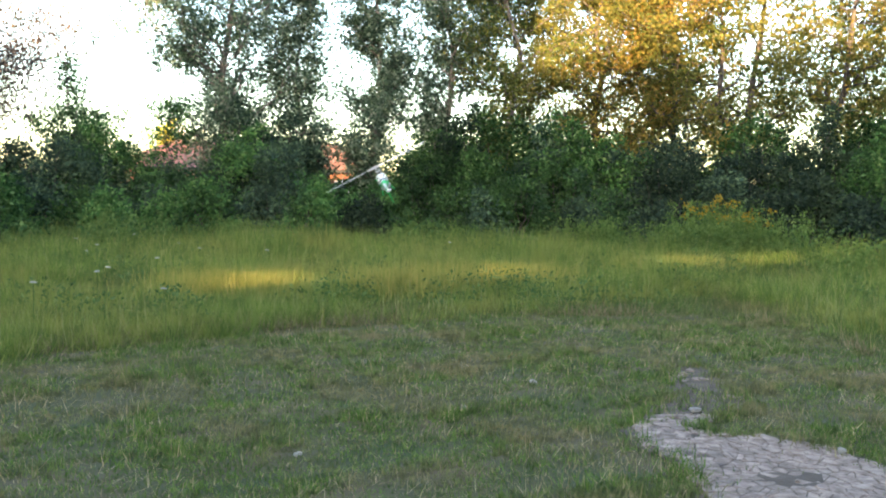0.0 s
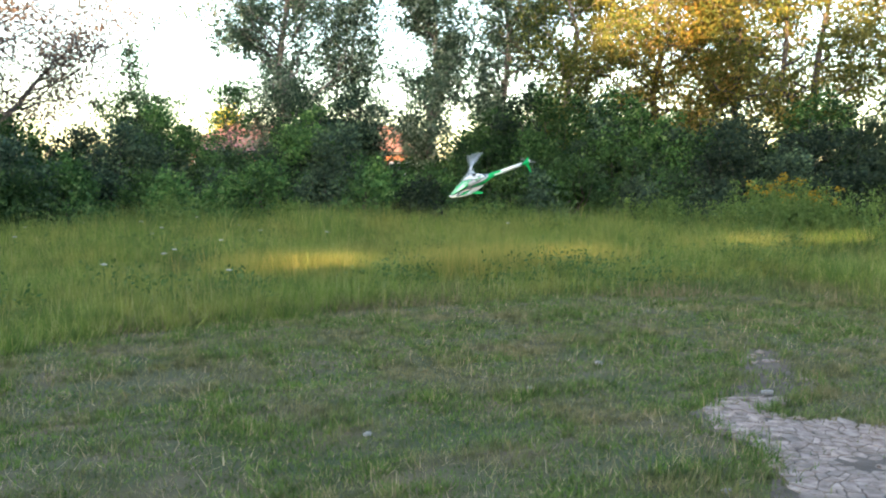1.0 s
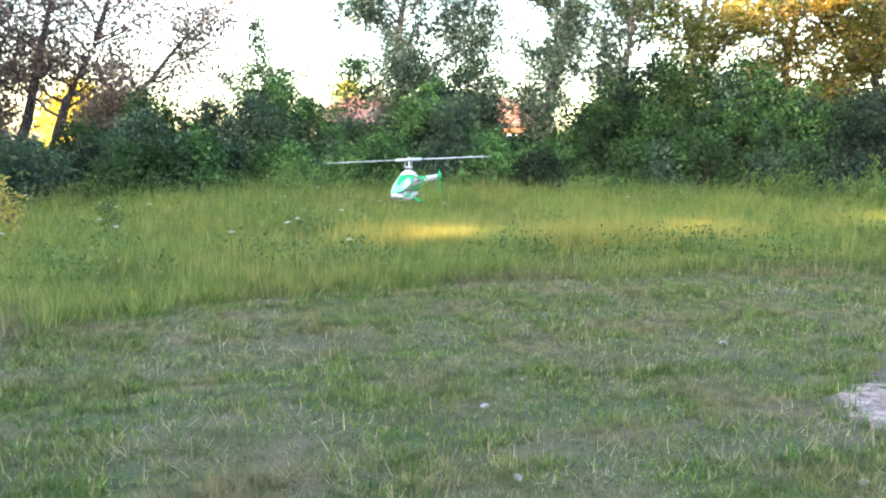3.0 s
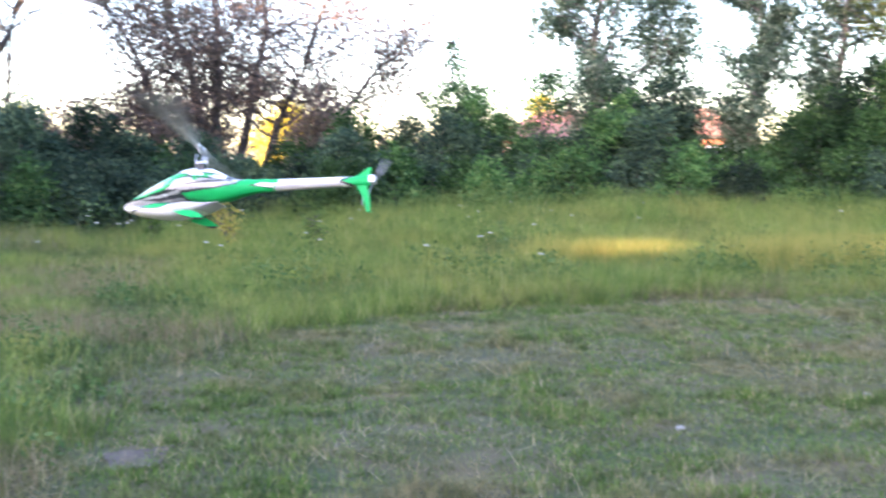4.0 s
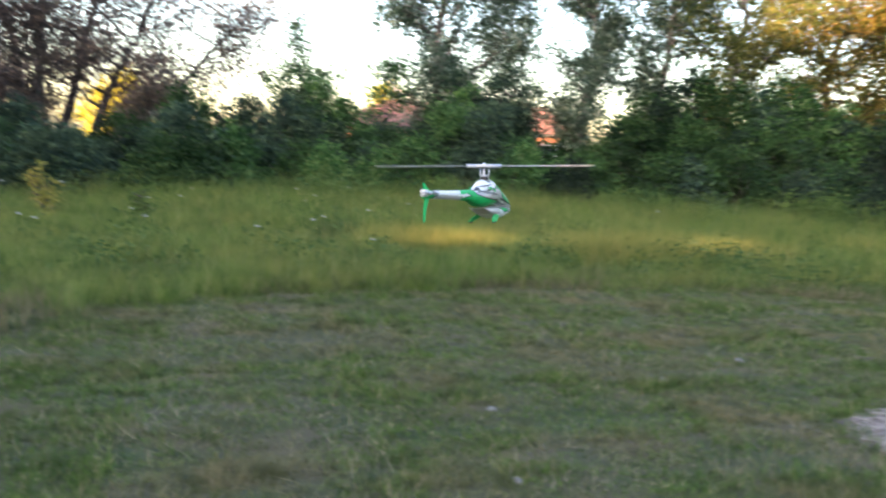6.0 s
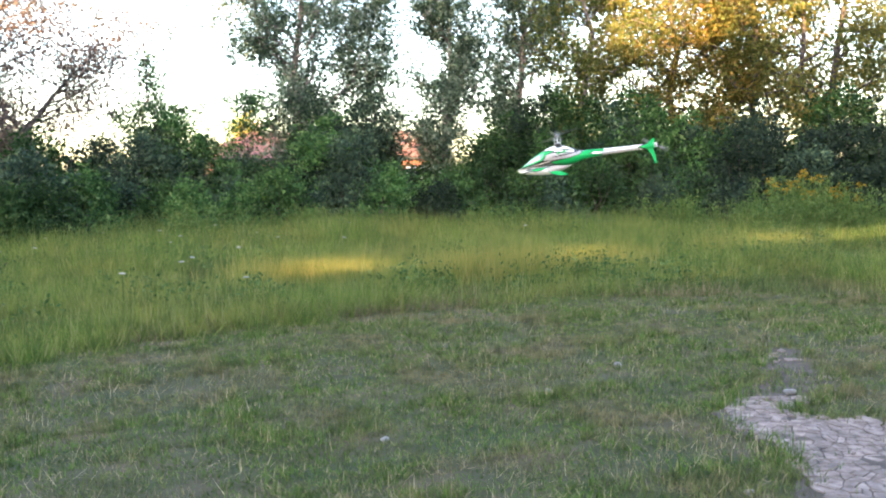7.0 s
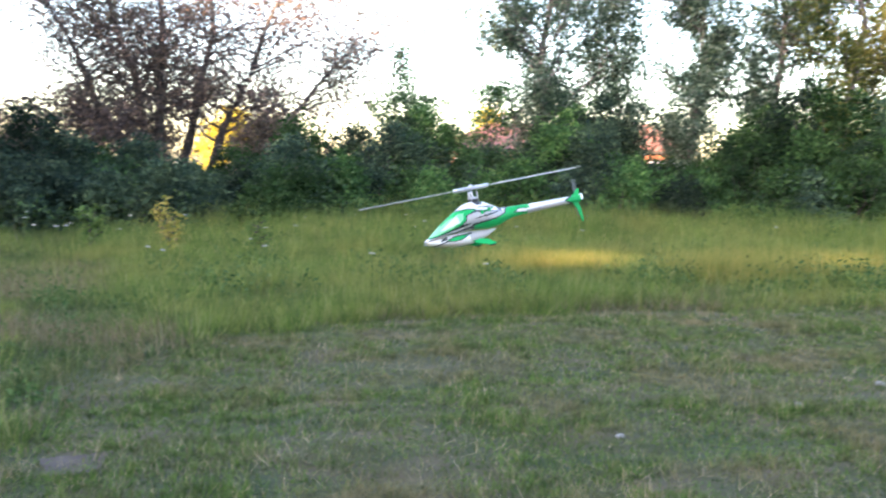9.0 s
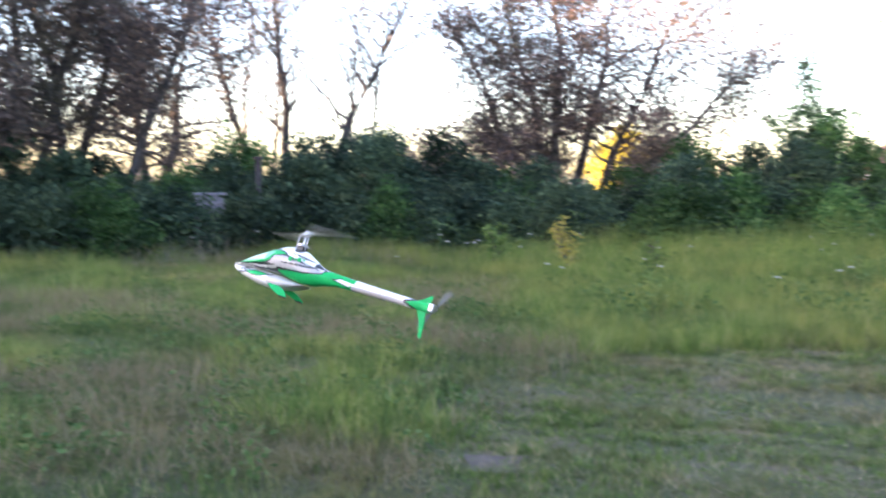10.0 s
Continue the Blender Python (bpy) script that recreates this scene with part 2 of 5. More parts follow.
def part(name, data, material, parent, label="", place=None):
    """A mesh object under a thing or a part. data: a mesh or a bmesh."""
    if isinstance(data, bmesh.types.BMesh):
        me = bpy.data.meshes.new(name)
        data.to_mesh(me)
        data.free()
    else:
        me = data
    if material and not me.materials:
        me.materials.append(material)
    ob = new(name, me)
    ob.parent = parent
    if place is not None:
        ob.matrix_basis = place
    if label:
        ob["label"] = label
    return ob


def thing(name, m, label, category, group="", kind=""):
    ob = new(name)
    ob.empty_display_size = 0.2
    ob.matrix_world = m
    return tagged(ob, label, category, group, kind)


def merge_arrays(pieces):
    vs, fs, k = [], [], 0
    for v, f in pieces:
        vs.append(v)
        fs.append(np.asarray(f) + k)
        k += len(v)
    return np.concatenate(vs), np.concatenate(fs)


def tube(points, radii, n=6):
    """A tapered tube along points; four-sided faces."""
    P = np.asarray(points, float)
    R = np.asarray(radii, float)
    T = np.gradient(P, axis=0)
    T /= np.linalg.norm(T, axis=1)[:, None] + 1e-9
    ref = np.where(np.abs(T[:, 2:3]) > 0.9, [[1.0, 0, 0]], [[0, 0, 1.0]])
    U = np.cross(T, ref)
    U /= np.linalg.norm(U, axis=1)[:, None] + 1e-9
    W = np.cross(T, U)
    a = np.linspace(0, 2 * np.pi, n, endpoint=False)
    V = P[:, None] + R[:, None, None] * (U[:, None] * np.cos(a)[None, :, None] + W[:, None] * np.sin(a)[None, :, None])
    k = len(P)
    i, j = np.meshgrid(np.arange(k - 1), np.arange(n), indexing="ij")
    F = np.stack([i * n + j, i * n + (j + 1) % n, (i + 1) * n + (j + 1) % n, (i + 1) * n + j], -1).reshape(-1, 4)
    return V.reshape(-1, 3), F


def leaf_quads(centres, sizes, rng, slim=0.55, flat=0.0):
    """A small pointed leaf at each centre, turned at random."""
    n = len(centres)
    d = rng.normal(size=(n, 3))
    d[:, 2] -= 0.4
    d /= np.linalg.norm(d, axis=1)[:, None]
    e = rng.normal(size=(n, 3))
    e[:, 2] *= 1 - flat
    e -= d * (e * d).sum(1)[:, None]
    e /= np.linalg.norm(e, axis=1)[:, None]
    s = np.asarray(sizes)[:, None]
    V = np.stack([centres - d * s * 0.5, centres + e * s * slim * 0.5, centres + d * s * 0.5, centres - e * s * slim * 0.5], 1).reshape(-1, 3)
    F = np.arange(4 * n).reshape(-1, 4)
    return V, F


def bent(p0, p1, rng, sag=0.12, n=5):
    """A line from p0 to p1 that wavers."""
    t = np.linspace(0, 1, n)[:, None]
    L = np.linalg.norm(np.subtract(p1, p0))
    w = rng.normal(size=(n, 3)) * sag * L * 0.35
    w[0] = w[-1] = 0
    return np.asarray(p0) * (1 - t) + np.asarray(p1) * t + w


def tree_meshes(seed, height, trunk_r, crown_low, width, limbs, leaves, leaf_size, rise=0.5, stems=1, cluster=0.28, shape="oval", lean=(0, 0), spread=0.5, twigs=4, clear=0.0, flare=1.3, wobble=0.018, crook=0.16, tops=None):
    """Wood and crown of a tree, as meshes round its base point."""
    rng = np.random.default_rng(seed)
    wood, centres = [], []
    for s in range(stems):
        a0 = 2 * np.pi * s / max(stems, 1) + rng.uniform(-0.5, 0.5)
        out = spread * (0 if stems == 1 else 1) * rng.uniform(0.6, 1.2)
        hs = height * (1 if s == 0 else rng.uniform(0.75, 0.98))
        top = np.array([lean[0] + out * np.cos(a0) * hs * 0.35, lean[1] + out * np.sin(a0) * hs * 0.35, hs * 0.97])
        base = np.array([0.12 * np.cos(a0), 0.12 * np.sin(a0), -0.1]) if stems > 1 else np.array([0, 0, -0.1])
        if tops:
            top, hs = np.array(tops[s]), tops[s][2]
        n = 9
        t = np.linspace(0, 1, n)
        P = base + (top - base) * np.stack([t ** flare, t ** flare, t], 1)
        P[1:-1, :2] += rng.normal(size=(n - 2, 2)) * wobble * height
        R = trunk_r / math.sqrt(stems) * (1 - t * 0.9)
        R[0] *= 1.35
        wood.append(tube(P, R, 8))
        for k in range(limbs // stems):
            f = crown_low + (0.97 - crown_low) * (k + rng.uniform(0, 1)) / (limbs // stems)
            q = f * (n - 1)
            i = min(int(q), n - 2)
            p0 = P[i] + (P[i + 1] - P[i]) * (q - i)
            u = (f - crown_low) / (1 - crown_low)
            if shape == "oval":
                w = width * (0.35 + 0.65 * math.sin(math.pi * min(1, 0.15 + 0.85 * u)) ** 0.8)
            elif shape == "column":
                w = width * (0.55 + 0.45 * min(1, u / 0.25)) * (1 - 0.72 * max(0, u - 0.2) ** 1.3)
            elif shape == "spire":
                w = width * (1.0 if u < 0.45 else max(0.12, 1.0 - 2.4 * (u - 0.45)))
            else:
                w = width * (0.5 + 0.5 * math.sin(math.pi * (0.1 + 0.6 * u)))
            w *= rng.uniform(0.55, 1.15)
            a = rng.uniform(0, 2 * np.pi)
            up = rise * w * rng.uniform(0.5, 1.4) * (1 - 0.2 * u)
            p1 = p0 + np.array([np.cos(a) * w, np.sin(a) * w, up])
            L = bent(p0, p1, rng, crook, 6)
            r0 = max(0.012, trunk_r / math.sqrt(stems) * (1 - f * 0.85) * 0.42)
            wood.append(tube(L, np.linspace(r0, 0.008, 6), 5))
            for g in range(twigs):
                c = L[rng.integers(2, 6)]
                tip = c + rng.normal(size=3) * w * 0.27 + np.array([0, 0, 0.08 * w])
                wood.append(tube(bent(c, tip, rng, 0.2, 4), np.linspace(max(0.007, r0 * 0.3), 0.005, 4), 4))
                centres += [tip, c * 0.4 + tip * 0.6]
            centres += [L[-1], L[-2]]
        centres.append(P[-1])
    C = np.array(centres)
    if shape == "spire":
        C = C[(C[:, 2] < 0.66 * height) | (rng.uniform(size=len(C)) < 0.1)]
    if clear:
        C = C[rng.uniform(size=len(C)) > clear]
    pick = C[rng.integers(0, len(C), leaves)]
    L = pick + rng.normal(size=(leaves, 3)) * cluster * rng.uniform(0.5, 1.3, (leaves, 1)) * np.array([1, 1, 0.75])
    L = L[L[:, 2] > 0.05]
    wv, wf = merge_arrays(wood)
    lv, lf = leaf_quads(L, leaf_size * rng.uniform(0.6, 1.3, len(L)), rng)
    return mesh_np("wood", wv, wf, smooth=True), mesh_np("crown", lv, lf)


def tree(name, m, label, category, wood_mat, leaf_mat, group="", **kw):
    w, c = tree_meshes(**kw)
    ob = thing(name, m, label, category, group)
    part("trunk", w, wood_mat, ob)
    part("crown", c, leaf_mat, ob)
    return ob


def shrub(name, m, label, leaf_mat, seed, height, width, leaves, leaf_size, cluster=0.22, lumps=60, group="hedgerow shrubs"):
    rng = np.random.default_rng(seed)
    wood, C = [], []
    for k in range(lumps):
        a, u = rng.uniform(0, 2 * np.pi), rng.uniform(0.05, 1.0)
        r = width * math.sqrt(rng.uniform(0.15, 1)) * (1 - 0.75 * u ** 2.2)
        z = height * u * rng.uniform(0.85, 1.08)
        c = np.array([np.cos(a) * r, np.sin(a) * r, z])
        C.append(c)
        if k % 3 == 0:
            b = np.array([c[0] * 0.15, c[1] * 0.15, -0.05])
            wood.append(tube(bent(b, c, rng, 0.12, 5), np.linspace(0.028, 0.006, 5), 4))
        if rng.uniform() < 0.2:
            C.append(c + np.array([rng.normal() * 0.1, rng.normal() * 0.1, rng.uniform(0.15, 0.4)]))
    C = np.array(C)
    L = C[rng.integers(0, len(C), leaves)] + rng.normal(size=(leaves, 3)) * cluster * np.array([1, 1, 0.85])
    L[:, 2] = np.abs(L[:, 2]) + 0.03
    lv, lf = leaf_quads(L, leaf_size * rng.uniform(0.55, 1.35, leaves), rng)
    wv, wf = merge_arrays(wood)
    ob = thing(name, m, label, "shrub", group)
    part("wood", mesh_np("wood", wv, wf), M_BARK, ob)
    part("foliage", mesh_np("foliage", lv, lf), leaf_mat, ob)
    return ob


def box_mesh(bm, size, centre, bevel=0.0, turn=None):
    """Add a box with bevelled edges to bm."""
    g = bmesh.ops.create_cube(bm, size=1.0)
    vs = g["verts"]
    mm = Matrix.Translation(centre) @ (turn or Matrix()) @ Matrix.Diagonal((*size, 1))
    bmesh.ops.transform(bm, matrix=mm, verts=vs)
    if bevel:
        es = list({e for v in vs for e in v.link_edges})
        bmesh.ops.bevel(bm, geom=es, offset=bevel, segments=2, affect="EDGES", profile=0.6)
    return bm


def box(size, centre=(0, 0, 0), bevel=0.0, turn=None):
    return box_mesh(bmesh.new(), size, centre, bevel, turn)


def polar(az, r, z=0.0):
    """A place by its bearing, in degrees to the left of north, and its distance."""
    return (-math.sin(radians(az)) * r, math.cos(radians(az)) * r, z)


# ---- ground ----
EDGE_AZ = [-60, -40, -28, -21, -12.6, -5.3, 10.6, 21.7, 34, 42, 46, 48, 52, 60, 90]
EDGE_R = [7.5, 8.2, 9.5, 11.7, 11.5, 10.9, 9.8, 8.9, 8.0, 6.6, 5.2, 4.1, 3.0, 2.4, 2.0]
PATCH = [(2.2, 7.9), (2.52, 8.0), (2.52, 7.2), (2.48, 6.6), (2.25, 6.22), (1.88, 6.0), (1.92, 5.76), (2.4, 5.54), (2.64, 5.28), (2.9, 4.7), (2.7, 3.6), (1.8, 3.3), (1.48, 4.4), (1.57, 4.98), (1.37, 5.67), (1.6, 6.2), (1.86, 6.6), (2.08, 7.1)]
SMALL = [(-3.46, 3.45), (-3.24, 3.7), (-3.1, 3.42), (-3.25, 3.28)]


def inside(poly, x, y):
    """Which of the places x, y lie inside the polygon."""
    r = np.zeros(len(x), bool)
    for (x0, y0), (x1, y1) in zip(poly, poly[1:] + poly[:1]):
        c = (y0 > y) != (y1 > y)
        r ^= c & (x < (x1 - x0) * (y - y0) / (y1 - y0 + 1e-12) + x0)
    return r


def rough2(x, y, f, seed=0.0):
    """Soft wavy unevenness between -1 and 1."""
    return (np.sin(f * (x * 0.9 + y * 0.43) + seed) + np.sin(f * (y * 1.1 - x * 0.37) + 1.7 + seed * 2) + np.sin(f * 1.9 * (x * 0.6 - y * 0.75) + 0.6 + seed)) / 3


def ground_z(x, y):
    r = np.hypot(x, y)
    return (0.025 * rough2(x, y, 1.3) + 0.012 * rough2(x, y, 3.9, 2.0)) * np.clip((r - 1.0) / 3, 0, 1) * np.clip((60 - r) / 30, 0, 1)


def ground():
    u = np.linspace(-1, 1, 161)
    c = np.sign(u) * (np.abs(u) * 14 + np.abs(u) ** 7 * 1500)
    X, Y = np.meshgrid(c, c + 6)
    x, y = X.ravel(), Y.ravel()
    z = ground_z(x, y)
    n = len(u)
    i, j = np.meshgrid(np.arange(n - 1), np.arange(n - 1), indexing="ij")
    F = np.stack([i * n + j, i * n + j + 1, (i + 1) * n + j + 1, (i + 1) * n + j], -1).reshape(-1, 4)
    me = mesh_np("ground", np.stack([x, y, z], 1), F, smooth=True)
    me.materials.append(M_GROUND)
    tagged(new("ground", me), "uneven meadow ground of soil and short turf", "ground", kind="structure")


def blades(name, x, y, length, width, material, label, seed, segments=1, lean=0.5, push=None):
    """One sheet of upright blades at the places x, y."""
    rng = np.random.default_rng(seed)
    n = len(x)
    a = rng.uniform(0, 2 * np.pi, n)
    b = rng.uniform(0, 2 * np.pi, n)
    tilt = np.abs(rng.normal(size=n)) * lean
    side = np.stack([np.cos(a), np.sin(a), np.zeros(n)], 1) * (width / 2)[:, None]
    way = np.stack([np.cos(b) * tilt, np.sin(b) * tilt, np.ones(n)], 1)
    if push is not None:
        way[:, 0] += push[0]
        way[:, 1] += push[1]
    way /= np.linalg.norm(way, axis=1)[:, None]
    base = np.stack([x, y, ground_z(x, y) - 0.01], 1)
    droop = np.stack([np.cos(b), np.sin(b), -0.35 * np.ones(n)], 1) * (length * tilt * 0.6)[:, None]
    tip = base + way * length[:, None] + droop
    k = np.arange(n)
    if segments == 1:
        V = np.stack([base - side, base + side, tip], 1).reshape(-1, 3)
        me = mesh_np(name, V, None, np.stack([3 * k, 3 * k + 1, 3 * k + 2], 1))
    else:
        mid = base + way * (length * 0.55)[:, None]
        V = np.stack([base - side, base + side, mid + side * 0.8, mid - side * 0.8, tip], 1).reshape(-1, 3)
        me = mesh_np(name, V, np.stack([5 * k, 5 * k + 1, 5 * k + 2, 5 * k + 3], 1), np.stack([5 * k + 3, 5 * k + 2, 5 * k + 4], 1))
    me.materials.append(material)
    return tagged(new(name, me), label, "grass", kind="stuff")


def scatter(rng, n, az0, az1, r0, r1, power=1.0):
    """Places in a sector round the viewpoint; power below 2 puts more of them near."""
    az = np.radians(rng.uniform(az0, az1, n))
    r = (r0 ** power + (r1 ** power - r0 ** power) * rng.uniform(0, 1, n)) ** (1 / power)
    return -np.sin(az) * r, np.cos(az) * r, np.degrees(az), r


def mound_field(seed):
    """Low domes of denser, taller grass over the meadow: places, radii and strengths."""
    rng = np.random.default_rng(seed)
    x, y, az, r = scatter(rng, 270, -38, 78, 4.0, 22, 1.6)
    edge = np.interp(az, EDGE_AZ, EDGE_R)
    ok = r > edge + 0.1
    size = (0.26 + 0.03 * r) * rng.uniform(0.6, 1.3, len(x))
    x, y, size, high = x[ok], y[ok], size[ok], rng.uniform(0.5, 1.0, ok.sum())
    # a ragged row of them along the mower's edge
    az = np.arange(7, 37, 1.6) + rng.uniform(-0.5, 0.5, 19)
    r = np.interp(az, EDGE_AZ, EDGE_R) + 0.55
    row = rng.uniform(0.4, 0.62, 19)
    return np.append(x, -np.sin(np.radians(az)) * r), np.append(y, np.cos(np.radians(az)) * r), np.append(size, row), np.append(high, row * 1.3)


def mound(field, x, y):
    h = np.zeros(len(x))
    for mx, my, ms, mh in zip(*field):
        h = np.maximum(h, mh * np.clip(1 - ((x - mx + 0.2 * my - 0.2 * y) / (1.9 * ms)) ** 2 - ((y - my) / ms) ** 2, 0, 1))
    return h


def grasses():
    rng = np.random.default_rng(11)
    # mown turf: short, matted, thin over the worn places
    x, y, az, r = scatter(rng, 600000, -36, 62, 2.2, 12.4, 1.3)
    edge = np.interp(az, EDGE_AZ, EDGE_R) + 0.25 * rough2(x, y, 2.6)
    keep = (r < edge + np.abs(rng.normal(size=len(r))) * np.where(az < 4, 1.1, 0.12)) & ~(inside(PATCH, x + 0.12 * rough2(x, y, 9), y + 0.12 * rough2(x, y, 7, 3)) & (rng.uniform(size=len(r)) < np.where(y > 6.3, 0.62, 0.975))) & ~(inside(SMALL, x, y) & (rng.uniform(size=len(r)) < 0.35))
    bare = 0.5 + 0.5 * rough2(x, y, 2.1, 1.0) + 0.4 * rough2(x, y, 6.0, 4.0) + 0.25 * rough2(x, y, 17.0, 2.0)
    keep &= rng.uniform(size=len(r)) < np.clip(1.15 - 1.7 * np.clip(bare - 0.5, 0, 1), 0.16, 1)
    x, y, r = x[keep], y[keep], r[keep]
    tuft = np.clip(0.8 * rough2(x, y, 3.3, 5.0) + 0.8 * rough2(x, y, 9.0, 1.0) + 0.5 * rough2(x, y, 23.0, 2.0), 0, 1.6)
    blades("mown_grass", x, y, (0.034 + 0.05 * tuft) * rng.uniform(0.5, 1.5, len(x)), rng.uniform(0.004, 0.008, len(x)) + 0.0008 * r, M_LAWN, "short mown green turf with dry and worn patches", 1, 1, 0.95)
    # loose tufts that the mower missed
    x, y, az, r = scatter(rng, 420, -30, 50, 3.2, 11, 1.5)
    keep = (r < np.interp(az, EDGE_AZ, EDGE_R) - 0.2) & (rough2(x, y, 1.6, 2.2) > 0.02) & ~inside(PATCH, x, y)
    k = np.repeat(np.nonzero(keep)[0], 34)
    size = rng.uniform(0.04, 0.13, len(x))[k]
    ox, oy = rng.normal(size=len(k)) * size * 1.5, rng.normal(size=len(k)) * size
    blades("tuft_grass", x[k] + ox, y[k] + oy, rng.uniform(0.05, 0.11, len(k)), rng.uniform(0.005, 0.009, len(k)) + 0.0004 * r[k], M_LAWN, "small ragged tufts standing out of the mown turf", 14, 1, 0.5)
    # cut stalks lying on the turf
    x, y, az, r = scatter(rng, 26000, -34, 50, 2.4, 10.5, 1.3)
    keep = (r < np.interp(az, EDGE_AZ, EDGE_R)) & (rough2(x, y, 2.1, 1.0) + 0.8 * rough2(x, y, 6.0, 4.0) > 0.05) & ~inside(PATCH, x, y)
    x, y, r = x[keep], y[keep], r[keep]
    blades("cut_straw", x, y, rng.uniform(0.05, 0.15, len(x)), rng.uniform(0.003, 0.006, len(x)) + 0.0003 * r, M_THATCH, "pale dry cut stalks lying on the turf", 15, 1, 2.6)
    xa, ya, _a, ra = scatter(rng, 90000, 62, 324, 0.2, 10, 1.3)
    xb, yb, _b, rb = scatter(rng, 26000, -36, 62, 0.2, 2.3, 1.5)
    x, y = np.concatenate([xa, xb]), np.concatenate([ya, yb])
    blades("outer_turf", x, y, 0.06 * rng.uniform(0.5, 1.6, len(x)), rng.uniform(0.008, 0.014, len(x)), M_LAWN, "short green turf round the standing place", 12, 1, 0.9)
    # longer turf along the rim of the bare earth
    k = rng.integers(0, len(PATCH), 5200)
    t = rng.uniform(size=len(k))
    P0, P1 = np.array(PATCH)[k], np.array(PATCH)[(k + 1) % len(PATCH)]
    q = P0 + (P1 - P0) * t[:, None] + rng.normal(size=(len(k), 2)) * 0.07
    clump = rough2(q[:, 0], q[:, 1], 11.0, 0.7) > -0.25
    q = q[clump]
    blades("rim_grass", q[:, 0], q[:, 1], rng.uniform(0.04, 0.13, len(q)), rng.uniform(0.005, 0.009, len(q)), M_LAWN, "longer grass leaning over the rim of bare earth", 9, 2, 0.7)
    # tall meadow grass: tufts that swell into domes, the nearer part finer
    field = mound_field(21)
    for name, tufts, per, r0, r1, seg, seed in (("near_meadow_grass", 1900, 46, 2.3, 8.0, 2, 2), ("meadow_grass", 6200, 40, 8.0, 14.5, 1, 16), ("far_meadow_grass", 6400, 36, 14.5, 25, 1, 3)):
        x, y, az, r = scatter(rng, tufts, -38, 78, r0, r1, 1.6)
        edge = np.interp(az, EDGE_AZ, EDGE_R) + 0.3 * rough2(x, y, 2.6)
        keep = r > edge + np.abs(rng.normal(size=len(r))) * np.where(az < 6, 0.9, 0.05)
        x, y, az, r = x[keep], y[keep], az[keep], r[keep]
        gap = np.clip((r - np.interp(az, EDGE_AZ, EDGE_R)) / np.where(az < 6, 4.0, 1.2), np.where(az < 6, 0, 0.5), 1)
        dome = mound(field, x, y) * np.interp(az, [36, 48], [1.0, 0.6])
        h = (0.11 + 0.07 * gap) * (1 + 0.3 * rough2(x, y, 4.6, 1.0)) + dome ** 0.6 * (0.14 + 0.27 * gap)
        h *= np.interp(az, [24, 36, 46], [1.0, 0.78, 0.58]) * np.where(az < -17, 0.8, 1.0)
        h += 0.40 * np.clip((r - 12) / 7, 0, 1) * (0.55 + 0.3 * rough2(x, y, 1.5, 0.3) + 0.7 * dome)
        dry = ((az > 40) & (rough2(x, y, 1.7, 2.0) > 0.12)) | ((np.abs((x + 7.5) * 0.37 - (y - 5.2) * 0.93) < 0.5) & (x < -4.8) & (x > -10.5))
        h *= np.where(dry & (r < 14), 0.55, 1.0)
        # brighter blades on domes, darker between, to paint lit tops and shaded crevices
        for sort, pick, material, label in (("", dome > 0.22, M_TALL, "tall green and yellowing meadow grass in soft domes"), ("low_", dome <= 0.22, M_HOLLOWSHADE, "lower meadow grass coloured darker as shade between the domes")):
            k = np.repeat(np.nonzero(pick)[0], per)
            size = (0.08 + 0.10 * rng.uniform(size=len(x)) ** 2)[k] * np.interp(r[k], [6, 20], [0.9, 1.6])
            ox, oy = rng.normal(size=len(k)) * size, rng.normal(size=len(k)) * size
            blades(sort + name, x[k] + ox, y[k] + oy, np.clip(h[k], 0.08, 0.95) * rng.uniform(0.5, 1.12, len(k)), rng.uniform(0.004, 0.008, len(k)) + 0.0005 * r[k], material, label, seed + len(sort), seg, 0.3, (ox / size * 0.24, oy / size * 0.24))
    # seed heads that stand over the domes
    x, y, az, r = scatter(rng, 52000, -36, 76, 3.0, 17, 1.5)
    dome = mound(field, x, y)
    keep = (r > np.interp(az, EDGE_AZ, EDGE_R) + 0.15) & (rng.uniform(size=len(r)) < 0.05 + 0.4 * dome)
    x, y, az, r, dome = x[keep], y[keep], az[keep], r[keep], dome[keep]
    blades("seed_heads", x, y, (0.26 + 0.26 * dome) * np.interp(az, [24, 46], [1.0, 0.7]) * rng.uniform(0.8, 1.15, len(x)), rng.uniform(0.004, 0.007, len(x)) + 0.0004 * r, M_HEADS, "pale yellow-green seed heads over the meadow grass", 17, 1, 0.12)
    x, y, az, r = scatter(rng, 130000, -38, 78, 2.3, 25, 1.35)
    keep = r > np.interp(az, EDGE_AZ, EDGE_R) + np.abs(rng.normal(size=len(r))) * 0.15
    x, y, az, r = x[keep], y[keep], az[keep], r[keep]
    blades("thin_grass", x, y, (0.10 + 0.006 * r) * np.interp(az, [22, 40], [1.0, 0.75]) * rng.uniform(0.5, 1.2, len(x)), rng.uniform(0.006, 0.010, len(x)) + 0.0005 * r, M_HOLLOWSHADE, "thin lower grass in the darker hollow colour between the meadow domes", 4, 1, 0.5)
    # broad-leaved weeds, taller along the hedge
    L, S = [], []
    for az0, az1, r0, r1, n, h0 in ((-34, 76, 17.5, 21.8, 700, 0.75), (36, 74, 5.2, 17, 380, 0.2), (-34, 36, 9.5, 18, 620, 0.40)):
        x, y, az, r = scatter(rng, n // 9, az0, az1, r0, r1, 1.6)
